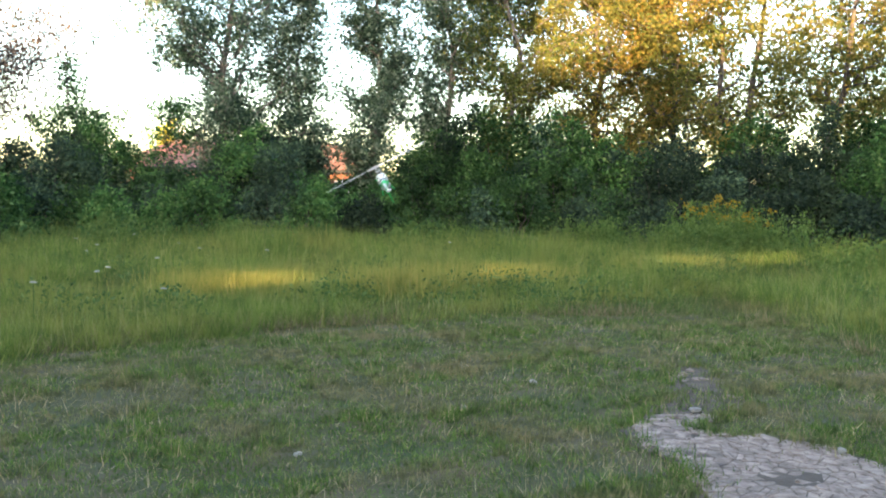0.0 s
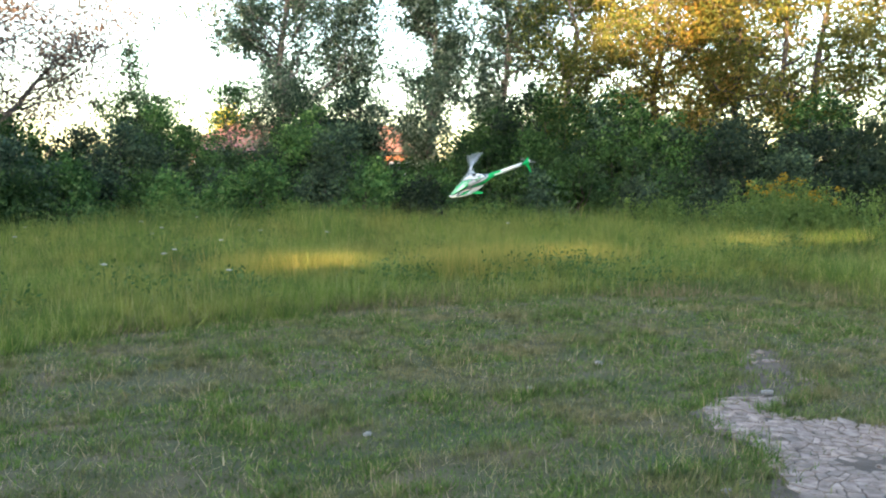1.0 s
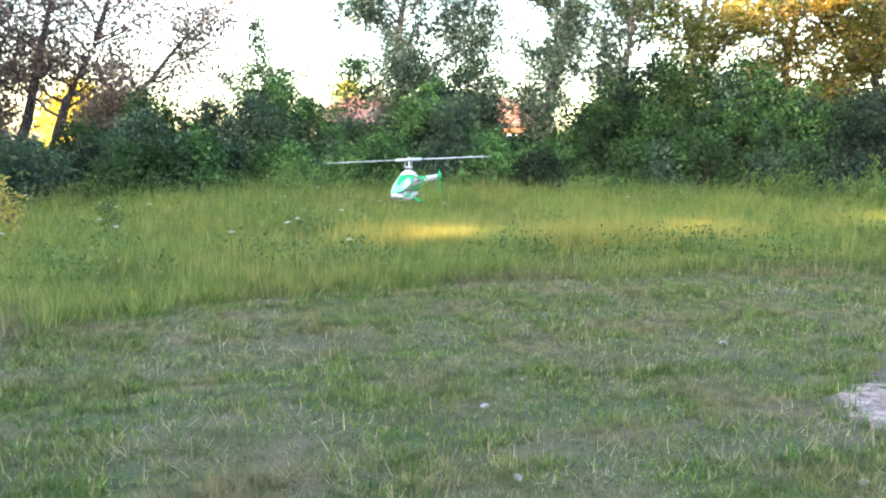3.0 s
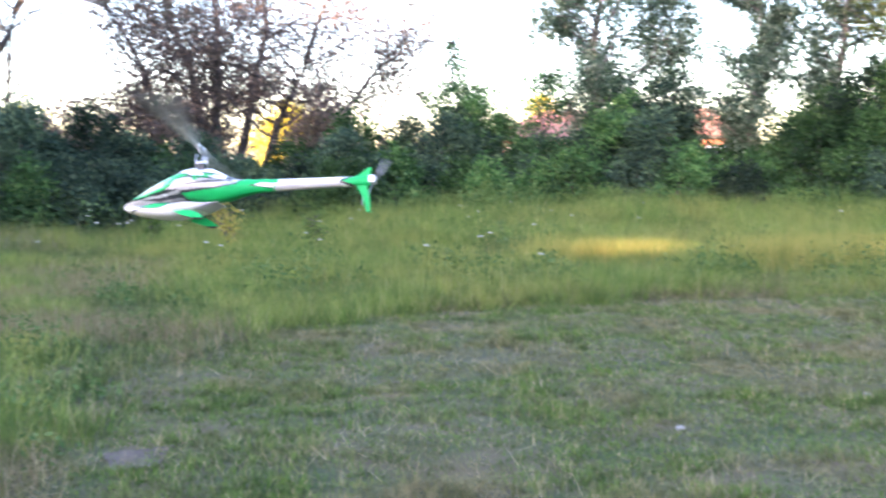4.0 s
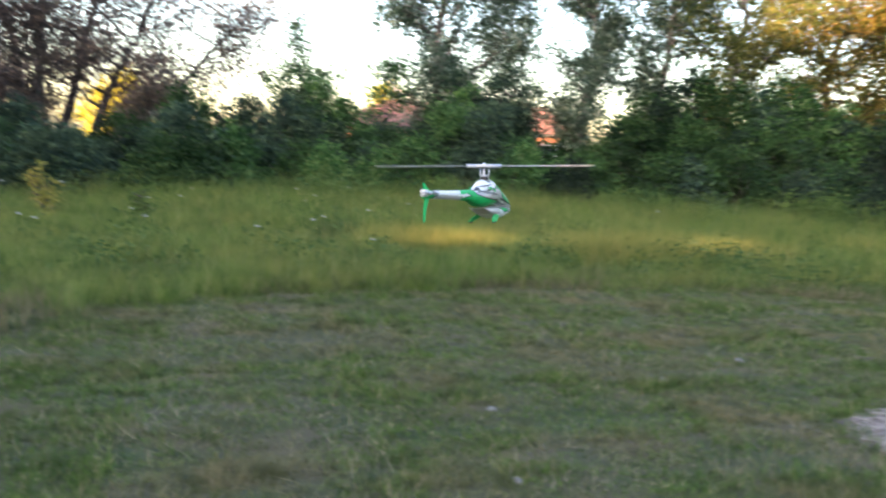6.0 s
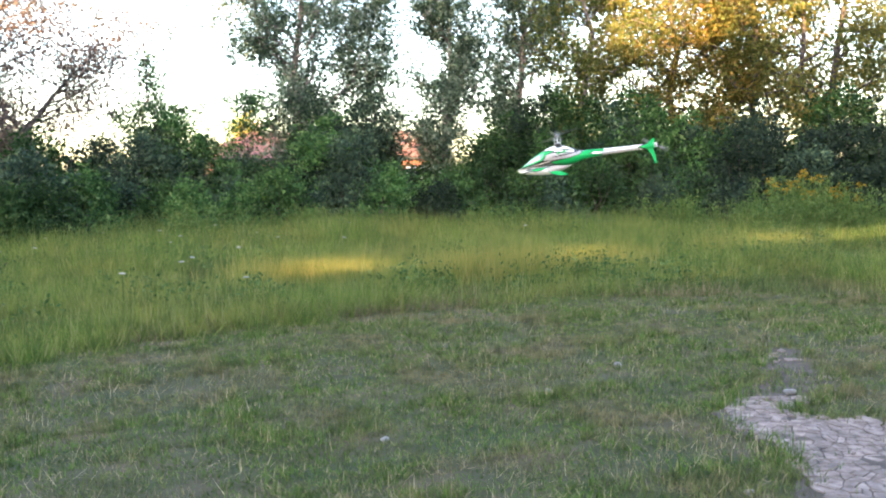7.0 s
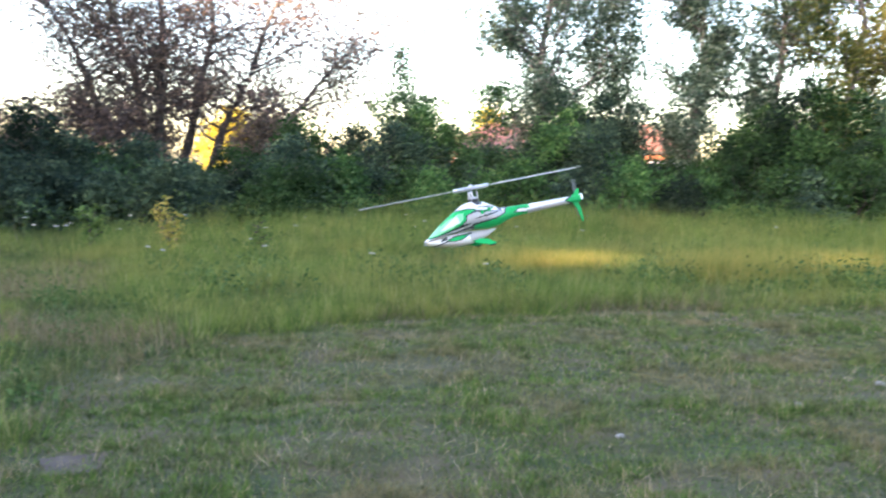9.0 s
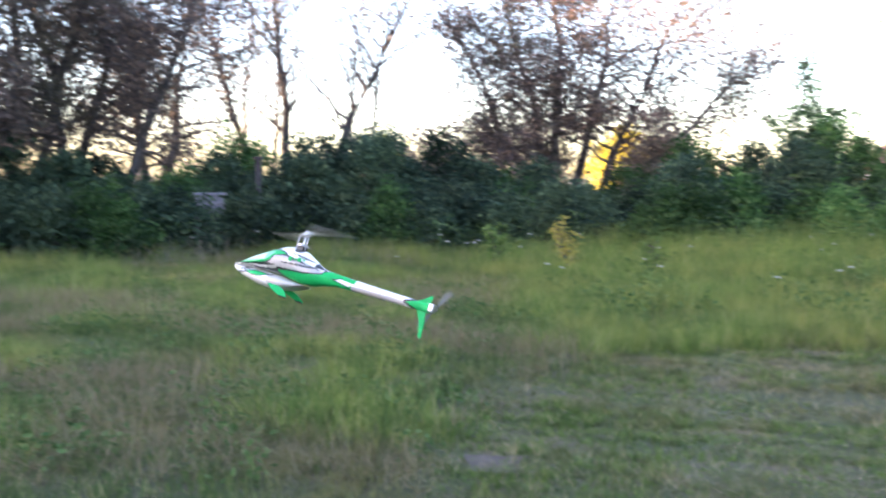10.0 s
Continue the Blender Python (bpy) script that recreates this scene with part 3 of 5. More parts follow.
        x, y = np.repeat(x, 9) + rng.normal(size=len(x) * 9) * 0.3, np.repeat(y, 9) + rng.normal(size=len(y) * 9) * 0.3
        r = np.hypot(x, y)
        for px, py, pr in zip(x, y, r):
            if pr < np.interp(math.degrees(math.atan2(-px, py)), EDGE_AZ, EDGE_R) + 0.2:
                continue
            m = 30
            hh = h0 * rng.uniform(0.5, 1.35)
            t = rng.uniform(0.15, 1, m)
            w = 0.05 + 0.16 * hh
            L.append(np.stack([px + rng.normal(size=m) * w, py + rng.normal(size=m) * w, t * hh], 1))
            S.append(rng.uniform(0.035, 0.075, m) * (0.7 + 0.8 * hh))
    v, f = leaf_quads(np.concatenate(L), np.concatenate(S), rng, 0.5, 0.4)
    me = mesh_np("meadow_weeds", v, f)
    me.materials.append(M_HERB)
    tagged(new("meadow_weeds", me), "broad-leaved green weeds scattered through the meadow", "weeds", kind="stuff")
    # pale dead stalks before the hedge
    n = 1100
    c = rng.integers(0, 46, n)
    caz, cr = np.concatenate([rng.uniform(14, 48, 14), rng.uniform(48, 74, 32)]), np.concatenate([rng.uniform(18.5, 20.5, 14), rng.uniform(15.5, 18.6, 32)])
    px = -np.sin(np.radians(caz[c])) * cr[c] + rng.normal(size=n) * 0.45
    py = np.cos(np.radians(caz[c])) * cr[c] + rng.normal(size=n) * 0.45
    blades("dead_stalks", px, py, rng.uniform(0.25, 0.75, n), rng.uniform(0.008, 0.015, n), M_DEAD, "pale grey-brown dead weed stalks before the hedge", 8, 1, 0.4)
    # dry grass along the sun strip, its golden colour adding to the light there
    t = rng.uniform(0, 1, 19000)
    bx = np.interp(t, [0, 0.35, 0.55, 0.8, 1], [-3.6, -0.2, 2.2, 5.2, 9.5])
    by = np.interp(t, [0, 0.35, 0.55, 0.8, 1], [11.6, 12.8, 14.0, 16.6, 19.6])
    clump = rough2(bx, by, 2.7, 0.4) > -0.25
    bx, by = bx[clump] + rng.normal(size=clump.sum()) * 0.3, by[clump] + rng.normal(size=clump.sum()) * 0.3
    blades("sun_tinted_grass", bx, by, 0.52 * rng.uniform(0.7, 1.2, len(bx)), rng.uniform(0.010, 0.016, len(bx)), M_SUNSTRAW, "dry seed-head grass coloured golden to strengthen the low sunlight", 5, 1, 0.25)
    # withered drifts
    x, y, az, r = scatter(rng, 190000, -36, 74, 2.4, 14, 1.4)
    edge = np.interp(az, EDGE_AZ, EDGE_R)
    keep = ((np.abs(r - edge + 0.4) < 0.7) & (rough2(x, y, 2.3, 6.0) > 0.15)) | ((az > 40) & (rough2(x, y, 1.7, 2.0) > 0.12) & (r > edge)) | ((r < edge) & (rough2(x, y, 5.5, 8.0) + 0.5 * rough2(x, y, 13.0, 2.0) > 0.18))
    keep |= (np.abs((x + 7.5) * 0.37 - (y - 5.2) * 0.93) < 0.45 + 0.2 * rough2(x, y, 3.0)) & (x < -4.8) & (x > -10.5)
    keep &= ~inside(PATCH, x, y) & (rng.uniform(size=len(r)) < np.where((az > 40) & (r < 7), 0.45, 0.85))
    x, y, r = x[keep], y[keep], r[keep]
    tall = np.where(r > np.interp(np.degrees(np.arctan2(-x, y)), EDGE_AZ, EDGE_R), 0.22, 0.04)
    blades("withered_grass", x, y, tall * rng.uniform(0.6, 1.4, len(x)), rng.uniform(0.005, 0.009, len(x)) + 0.0004 * r, M_BROWNGRASS, "withered straw-coloured grass among the green", 6, 1, 0.95)


# ---- bare earth with its mud plates ----
def clip_cell(poly, px, py, nx, ny):
    """Cut a polygon by the half plane (p - (px, py)) . (nx, ny) <= 0."""
    out = []
    for (ax, ay), (bx, by) in zip(poly, poly[1:] + poly[:1]):
        da, db = (ax - px) * nx + (ay - py) * ny, (bx - px) * nx + (by - py) * ny
        if da <= 0:
            out.append((ax, ay))
        if da * db < 0:
            k = da / (da - db)
            out.append((ax + (bx - ax) * k, ay + (by - ay) * k))
    return out


def earth_patch(name, outline, label, plates, size, seed):
    rng = np.random.default_rng(seed)
    cx, cy = np.mean([p[0] for p in outline]), np.mean([p[1] for p in outline])
    ob = thing(name, pose(0, 0, 0), label, "ground", kind="structure")
    bm = bmesh.new()
    zc = 0.012
    ring = []
    for (x0, y0), (x1, y1) in zip(outline, outline[1:] + outline[:1]):
        for k in range(4):
            t = k / 4
            x, y = x0 + (x1 - x0) * t, y0 + (y1 - y0) * t
            g = 1.06 + 0.05 * rng.normal()
            ring.append((cx + (x - cx) * g, cy + (y - cy) * g))
    vs = [bm.verts.new((x, y, float(ground_z(np.array([x]), np.array([y]))[0]) + zc - 0.004)) for x, y in ring]
    f = bm.faces.new(vs)
    bmesh.ops.triangulate(bm, faces=[f])
    part("bed", bm, M_EARTH, ob)
    if not plates:
        return ob
    xs = [p[0] for p in outline]
    ys = [p[1] for p in outline]
    nx, ny = int((max(xs) - min(xs)) / size) + 2, int((max(ys) - min(ys)) / size) + 2
    S = {(i, j): (min(xs) + (i + rng.uniform(-0.25, 1.25)) * size, min(ys) + (j + rng.uniform(-0.25, 1.25)) * size) for i in range(-2, nx + 2) for j in range(-2, ny + 2)}
    made, rest = 0, bmesh.new()
    for i in range(nx):
        for j in range(ny):
            px, py = S[i, j]
            if not inside(outline, np.array([px]), np.array([py]))[0]:
                continue
            if rng.uniform() < 0.015 or (py > 6.2 and rng.uniform() < 0.93):
                continue
            cell = [(px - size * 2, py - size * 2), (px + size * 2, py - size * 2), (px + size * 2, py + size * 2), (px - size * 2, py + size * 2)]
            for di in range(-2, 3):
                for dj in range(-2, 3):
                    if (di or dj) and (i + di, j + dj) in S:
                        qx, qy = S[i + di, j + dj]
                        d = math.hypot(qx - px, qy - py)
                        gap = rng.uniform(0.001, 0.0055)
                        ux, uy = (qx - px) / d, (qy - py) / d
                        cell = clip_cell(cell, px + ux * (d / 2 - gap), py + uy * (d / 2 - gap), ux, uy)
            if len(cell) < 3:
                continue
            gz = float(ground_z(np.array([px]), np.array([py]))[0]) + zc
            tip = rng.normal(size=2) * 0.012
            bm = bmesh.new() if made < plates else rest
            hi = 0.005 + rng.uniform(0, 0.0045)
            top = [bm.verts.new((px + (x - px) * 0.945, py + (y - py) * 0.945, gz + hi + (x - px) * tip[0] + (y - py) * tip[1])) for x, y in cell]
            mid = [bm.verts.new((x, y, gz + hi * 0.55 + (x - px) * tip[0] + (y - py) * tip[1])) for x, y in cell]
            low = [bm.verts.new((x, y, gz - 0.012)) for x, y in cell]
            bm.faces.new(top)
            for a, b in ((top, mid), (mid, low)):
                for k in range(len(cell)):
                    k2 = (k + 1) % len(cell)
                    bm.faces.new((a[k], b[k], b[k2], a[k2]))
            if made < plates:
                bmesh.ops.recalc_face_normals(bm, faces=bm.faces)
                part("mud_plate", bm, M_MUD, ob)
            made += 1
    bmesh.ops.recalc_face_normals(rest, faces=rest.faces)
    tagged(part("mud_crust", rest, M_MUD, ob), kind="stuff")
    for k in range(34):
        px, py = rng.uniform(min(xs), max(xs)), rng.uniform(min(ys), max(ys))
        if inside(outline, np.array([px]), np.array([py]))[0]:
            bm = bmesh.new()
            bmesh.ops.create_icosphere(bm, subdivisions=1, radius=rng.uniform(0.006, 0.017))
            for v in bm.verts:
                v.co = Vector((v.co.x * rng.uniform(0.7, 1.3), v.co.y * rng.uniform(0.7, 1.3), v.co.z * 0.7))
            part("clod", bm, M_MUD, ob, place=pose(px, py, float(ground_z(np.array([px]), np.array([py]))[0]) + zc + 0.014))
    return ob


def stone(x, y, size, seed, name="stone", label="pale weathered stone lying in the short grass"):
    rng = np.random.default_rng(seed)
    bm = bmesh.new()
    bmesh.ops.create_icosphere(bm, subdivisions=2, radius=1)
    for v in bm.verts:
        k = 1 + 0.22 * math.sin(3 * v.co.x + seed) + 0.18 * math.cos(4 * v.co.y + seed * 2) + rng.normal() * 0.05
        v.co = Vector((v.co.x * size * k, v.co.y * size * 0.8 * k, v.co.z * size * 0.55 * k))
    z = float(ground_z(np.array([x]), np.array([y]))[0]) + (0.022 if inside(PATCH, np.array([x]), np.array([y]))[0] else 0.0)
    me = bpy.data.meshes.new(name)
    bm.to_mesh(me)
    bm.free()
    me.materials.append(M_STONE)
    ob = new(name, me)
    ob.matrix_world = pose(x, y, z + size * 0.25, 0, 0, seed * 40)
    return tagged(ob, label, "stone", "scattered stones")


# ---- an unseen wall, added behind the viewpoint to shade the field ----
def shade_screen():
    u = Vector((0.9, 0.436, 0))
    angle = math.degrees(math.atan2(u.y, u.x))
    ob = thing("rear_building", pose(0, -35, 0, 0, 0, angle), "unseen grey wall added to shade the field, slit to let sun strips through", "building", kind="structure")
    # slits placed so that strips of sun fall on chosen stretches of grass
    gaps = ((-15.7, -14.9, 8.90, 9.02), (-14.9, -13.8, 8.87, 9.03), (-11.3, -10.5, 8.89, 9.01), (-10.5, -9.9, 8.90, 9.0), (-7.9, -6.3, 9.03, 9.15), (-6.0, -4.2, 9.05, 9.19), (-4.0, -2.4, 9.12, 9.25))
    x = -90.0
    def wall(a, b, z0=0.0, z1=None):
        # stepped heights choose which trees the sun reaches
        for c, d, h in ((-90, -39, 13.2), (-39, -37.3, 14.6), (-37.3, -24, 16.6), (-24, -11.9, 19.6), (-11.9, 60, 15.3)):
            lo, hi = max(a, c), min(b, d)
            if hi - lo > 0.001:
                top = h if z1 is None else z1
                part("wall", box((hi - lo, 0.4, top - z0), ((lo + hi) / 2, 0, (top + z0) / 2)), M_WALL, ob)
    for a, b, z0, z1 in gaps:
        wall(x, a)
        wall(a, b, 0.0, z0)
        wall(a, b, z1)
        x = b
    wall(x, 60)


# ---- trees and shrubs ----
def woods():
    at = lambda x, y, rz=0: pose(x, y, 0, 0, 0, rz)
    tree("poplar_tree", at(-5.95, 24.8), "tall grey-green poplar with small leaves and sky gaps", "tree", M_BARKPALE, M_POPLAR, "tall poplars", seed=21, height=12.5, trunk_r=0.14, crown_low=0.1, width=2.35, limbs=80, leaves=44000, leaf_size=0.12, rise=0.8, cluster=0.25, twigs=6, shape="column", crook=0.08)
    tree("poplar_tree", at(-4.15, 25.4), "slender grey-green poplar beside a taller one", "tree", M_BARKPALE, M_POPLAR, "tall poplars", seed=22, height=9.6, trunk_r=0.08, crown_low=0.1, width=1.05, limbs=56, leaves=20000, leaf_size=0.115, rise=0.9, cluster=0.23, twigs=6, shape="column", crook=0.08)
    tree("poplar_tree", at(-1.95, 25.2), "narrow upright poplar with pale green leaves", "tree", M_BARKPALE, M_POPLAR, "tall poplars", seed=23, height=12.0, trunk_r=0.11, crown_low=0.06, width=1.02, limbs=76, leaves=32000, leaf_size=0.12, rise=0.9, cluster=0.23, twigs=5, shape="column", crook=0.08)
    tree("poplar_tree", at(0.15, 25.6), "tall green poplar with open dark crown", "tree", M_BARKPALE, M_POPLAR, "tall poplars", seed=24, height=11.5, trunk_r=0.13, crown_low=0.1, width=1.25, limbs=64, leaves=28000, leaf_size=0.12, rise=0.8, cluster=0.23, twigs=6, shape="column", crook=0.08)
    tree("poplar_tree", at(1.85, 25.2), "tall green poplar with some yellow leaves", "tree", M_BARKPALE, M_OLIVE, "tall poplars", seed=25, height=11.5, trunk_r=0.13, crown_low=0.1, width=1.8, limbs=64, leaves=34000, leaf_size=0.12, rise=0.7, cluster=0.24, twigs=6, shape="column", crook=0.08)
    tree("maple_tree", at(4.6, 26.4), "broad tree turning orange and gold in sunlight", "tree", M_BARK, M_GOLD, "turning trees", seed=26, height=10.5, trunk_r=0.17, crown_low=0.15, width=2.5, limbs=60, leaves=36000, leaf_size=0.12, twigs=6, rise=0.5, cluster=0.23)
    tree("maple_tree", at(6.8, 25.4), "olive and gold tree with dense crown", "tree", M_BARK, M_GOLD, "turning trees", seed=27, height=9.5, trunk_r=0.16, crown_low=0.12, width=2.3, limbs=50, leaves=34000, leaf_size=0.125, twigs=6, rise=0.5, cluster=0.24)
    tree("two_stemmed_tree", at(8.3, 24.7), "two-stemmed tree with dark trunk and thin golden crown", "tree", M_BARK, M_OLIVE, "turning trees", seed=28, height=10.0, trunk_r=0.22, crown_low=0.28, width=2.2, limbs=34, leaves=19000, leaf_size=0.125, rise=0.6, stems=2, spread=0.22, cluster=0.3)
    tree("leaning_tree", at(10.4, 24.4), "leaning tree with bare branches and sparse gold leaves", "tree", M_BARK, M_GOLD, "turning trees", seed=29, height=9.5, trunk_r=0.15, crown_low=0.3, width=2.0, limbs=28, leaves=6500, leaf_size=0.15, rise=0.7, cluster=0.3, lean=(1.6, 0))
    tree("maple_tree", at(13.2, 24.5), "bushy green and gold tree at the field edge", "tree", M_BARK, M_OLIVE, "turning trees", seed=30, height=7.5, trunk_r=0.15, crown_low=0.1, width=2.4, limbs=44, leaves=24000, leaf_size=0.13, rise=0.5, cluster=0.32)
    tree("young_tree", at(-10.4, 24.6), "young green tree with a thin leafy leader", "tree", M_BARK, M_YOUNG, "", seed=31, height=5.5, trunk_r=0.06, crown_low=0.1, width=1.25, limbs=46, leaves=8500, leaf_size=0.115, rise=0.9, cluster=0.18, shape="spire", crook=0.08)
    limb_tops = ((5.5, 0.4, 5.2), (3.4, -1.2, 7.0), (1.7, 1.0, 8.4), (-0.2, -0.8, 8.8), (-1.9, 0.8, 8.0), (-3.3, -0.3, 6.4))
    tree("spreading_tree", at(-15.9, 20.8, 37.5), "wide spreading tree with dark limbs and thin rusty leaves", "tree", M_BARK, M_RUST, "rusty trees", seed=43, height=8.0, trunk_r=0.42, crown_low=0.3, width=2.2, limbs=150, leaves=52000, leaf_size=0.11, crook=0.07, rise=0.55, stems=6, cluster=0.36, shape="wide", twigs=7, flare=0.88, wobble=0.012, tops=limb_tops)
    shrub("rusty_shrub", at(-12.7, 20.9), "rusty brown shrub with withering leaves", M_RUST, 140, 2.9, 1.7, 9000, 0.11, 0.18, 90, "rusty shrubs")
    for k, (az, r, h) in enumerate(((40.5, 25.2, 2.9), (43.0, 25.6, 3.2), (45.8, 25.0, 2.8), (48.5, 25.4, 2.6), (38.2, 26.4, 2.4))):
        x, y, _ = polar(az, r)
        shrub("rusty_shrub", at(x, y), "rusty brown shrub with withering leaves", M_RUST, 141 + k, h, 1.5, 5000, 0.12, 0.22, 60, "rusty shrubs")
    tree("thin_sapling_tree", at(-7.6, 24.9), "thin young tree before the brick house", "tree", M_BARK, M_SHRUB, "", seed=95, height=4.0, trunk_r=0.04, crown_low=0.2, width=0.95, limbs=26, leaves=3400, leaf_size=0.10, rise=0.7, cluster=0.18)
    # a stand of nearly bare trees, each by bearing, distance, height, lean to the viewer's right and trunk
    for k, (az, r, h, ln, tr, lb) in enumerate(((54.9, 26.5, 10.5, -0.9, 0.17, 12), (53.6, 26.2, 9.5, 4.2, 0.17, 13), (50.2, 27.5, 8.6, 0.9, 0.08, 8), (51.9, 27.0, 8.4, 0.8, 0.07, 8), (57.0, 26.4, 9.4, -2.4, 0.12, 12), (58.2, 28.0, 9.0, 0.6, 0.09, 9), (56.0, 28.5, 9.0, 0.2, 0.08, 9))):
        x, y, _ = polar(az, r)
        tree("bare_tree", at(x, y, az), "nearly leafless tree with upright dark limbs", "tree", M_BARK, M_RUST, "bare trees", seed=60 + k, height=h, trunk_r=tr, crown_low=0.28, width=1.8, limbs=lb + 14, leaves=900, leaf_size=0.11, wobble=0.006, rise=1.4, cluster=0.3, lean=(ln, 0), twigs=6, crook=0.07)
    # rusty trees with heavy leaning limbs
    for k, (az, r, h, tops) in enumerate(((67.2, 21.5, 8.6, ((3.3, 0, 7.6), (0.6, 0.5, 8.6), (-1.8, 0, 8.0))), (71.5, 21.0, 8.4, ((2.2, 0, 7.8), (0.2, 0.8, 8.4), (-2.0, 0, 7.2))), (63.2, 25.0, 7.2, ((0.9, 0.3, 6.6), (-0.9, 0, 7.2))), (76.0, 19.5, 8.0, ((2.0, 0, 7.4), (-0.6, 0, 8.0))))):
        x, y, _ = polar(az, r)
        tree("rusty_tree", at(x, y, az), "broad tree with dark trunks and rusty brown leaves", "tree", M_BARK, M_RUST, "rusty trees", seed=70 + k, height=h, trunk_r=0.26, crown_low=0.26, width=2.1, limbs=54, leaves=24000 if k != 2 else 9000, leaf_size=0.11, rise=0.45, stems=len(tops), cluster=0.34, shape="wide", twigs=6, crook=0.08, wobble=0.012, flare=1.1, tops=tops)
    tree("yellow_tree", at(-24.35, 36.65), "bright yellow autumn tree lit by low sun", "tree", M_BARK, M_YELLOW, "yellow trees", seed=80, height=3.9, trunk_r=0.12, crown_low=0.1, width=1.7, limbs=50, leaves=9000, leaf_size=0.17, rise=0.25, cluster=0.3)
    tree("yellow_tree", at(-21.0, 18.2), "small bright yellow autumn tree behind dark shrubs", "tree", M_BARK, M_YELLOW, "yellow trees", seed=81, height=3.0, trunk_r=0.06, crown_low=0.1, width=0.6, limbs=20, leaves=1600, leaf_size=0.16, rise=0.3, cluster=0.25)
    tree("yellow_tree", at(-14.6, 46.8), "yellow-green tree behind the brick house", "tree", M_BARK, M_YELLOW, "yellow trees", seed=82, height=4.8, trunk_r=0.12, crown_low=0.2, width=1.0, limbs=26, leaves=3000, leaf_size=0.2, rise=0.3, cluster=0.35)

    # hedgerow: a few kinds of shrub, copied along the field edge by the height that each place has
    rng = np.random.default_rng(5)
    kinds = []
    for k, (h, w) in enumerate(((1.1, 0.9), (1.5, 1.0), (1.9, 1.2), (2.4, 1.3), (2.9, 1.5), (3.4, 1.6))):
        for dark in (False, True):
            leaf = M_DARKSHADE if dark else M_SHRUB
            label = "dark blue-green shrub with hedgerow shade put into its leaf colour" if dark else ("dense bright green hedgerow shrub beside the meadow" if h > 2 else "low leafy green shrub at the grass edge")
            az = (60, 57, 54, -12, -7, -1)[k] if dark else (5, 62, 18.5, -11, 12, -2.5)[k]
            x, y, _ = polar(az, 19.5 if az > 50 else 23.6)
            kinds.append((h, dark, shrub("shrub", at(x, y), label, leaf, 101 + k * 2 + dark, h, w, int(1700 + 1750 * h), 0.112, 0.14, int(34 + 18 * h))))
    top_az = [-30, -27, -18.4, -14, -10.7, -6, -1.7, 3.1, 4.1, 4.6, 5.6, 6.3, 9, 12.5, 16, 18.5, 20.5, 22.9, 26.9, 30, 33, 38, 42, 47, 50, 55, 60, 78]
    top_h = [3.5, 3.5, 3.5, 3.2, 2.7, 3.0, 3.2, 2.5, 2.2, 1.4, 1.4, 2.1, 2.7, 3.1, 2.5, 2.1, 2.5, 2.75, 2.8, 2.3, 1.6, 1.65, 1.9, 2.2, 2.4, 2.2, 1.9, 1.9]
    row = []
    for r, share, step, jit in ((24.6, 1.0, 2.1, 0.7), (23.0, 0.78, 2.5, 0.7), (21.6, 0.5, 2.9, 0.6)):
        for az in np.arange(-32, 77, step):
            a = az + rng.uniform(-0.9, 0.9)
            h = np.interp(a, top_az, top_h) * share * rng.uniform(0.62, 1.25)
            rr = (r if a < 27 else r - 2.0 - 0.045 * (a - 27)) + rng.uniform(-jit, jit)
            # share of shrubs in the shade-darkened leaf colour, by bearing
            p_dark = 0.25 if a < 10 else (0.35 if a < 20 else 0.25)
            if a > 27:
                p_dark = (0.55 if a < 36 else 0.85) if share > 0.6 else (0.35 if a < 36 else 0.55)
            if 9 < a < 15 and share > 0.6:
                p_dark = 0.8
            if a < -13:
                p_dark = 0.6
            row.append((h, rng.uniform() < p_dark, a, rr))
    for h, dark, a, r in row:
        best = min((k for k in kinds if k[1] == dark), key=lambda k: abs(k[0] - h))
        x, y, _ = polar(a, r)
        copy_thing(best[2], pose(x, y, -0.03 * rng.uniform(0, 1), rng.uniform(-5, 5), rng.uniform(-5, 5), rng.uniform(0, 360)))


def saplings():
    tree("sapling", pose(-8.4, 10.9, 0), "small sapling with yellow leaves in the meadow", "sapling", M_BARK, M_SAPLING, "meadow saplings", seed=90, height=0.95, trunk_r=0.012, crown_low=0.3, width=0.22, limbs=14, leaves=300, leaf_size=0.075, rise=0.8, cluster=0.06, twigs=2)
    tree("sapling", pose(-9.85, 10.9, 0), "small dark green sapling in the meadow", "sapling", M_BARK, M_WEED, "meadow saplings", seed=91, height=0.8, trunk_r=0.012, crown_low=0.3, width=0.24, limbs=12, leaves=420, leaf_size=0.075, rise=0.7, cluster=0.06, twigs=2)
    tree("sapling", pose(-7.2, 11.6, 0), "small dark green sapling in the meadow", "sapling", M_BARK, M_WEED, "meadow saplings", seed=92, height=0.7, trunk_r=0.01, crown_low=0.3, width=0.18, limbs=10, leaves=260, leaf_size=0.065, rise=0.7, cluster=0.05, twigs=2)


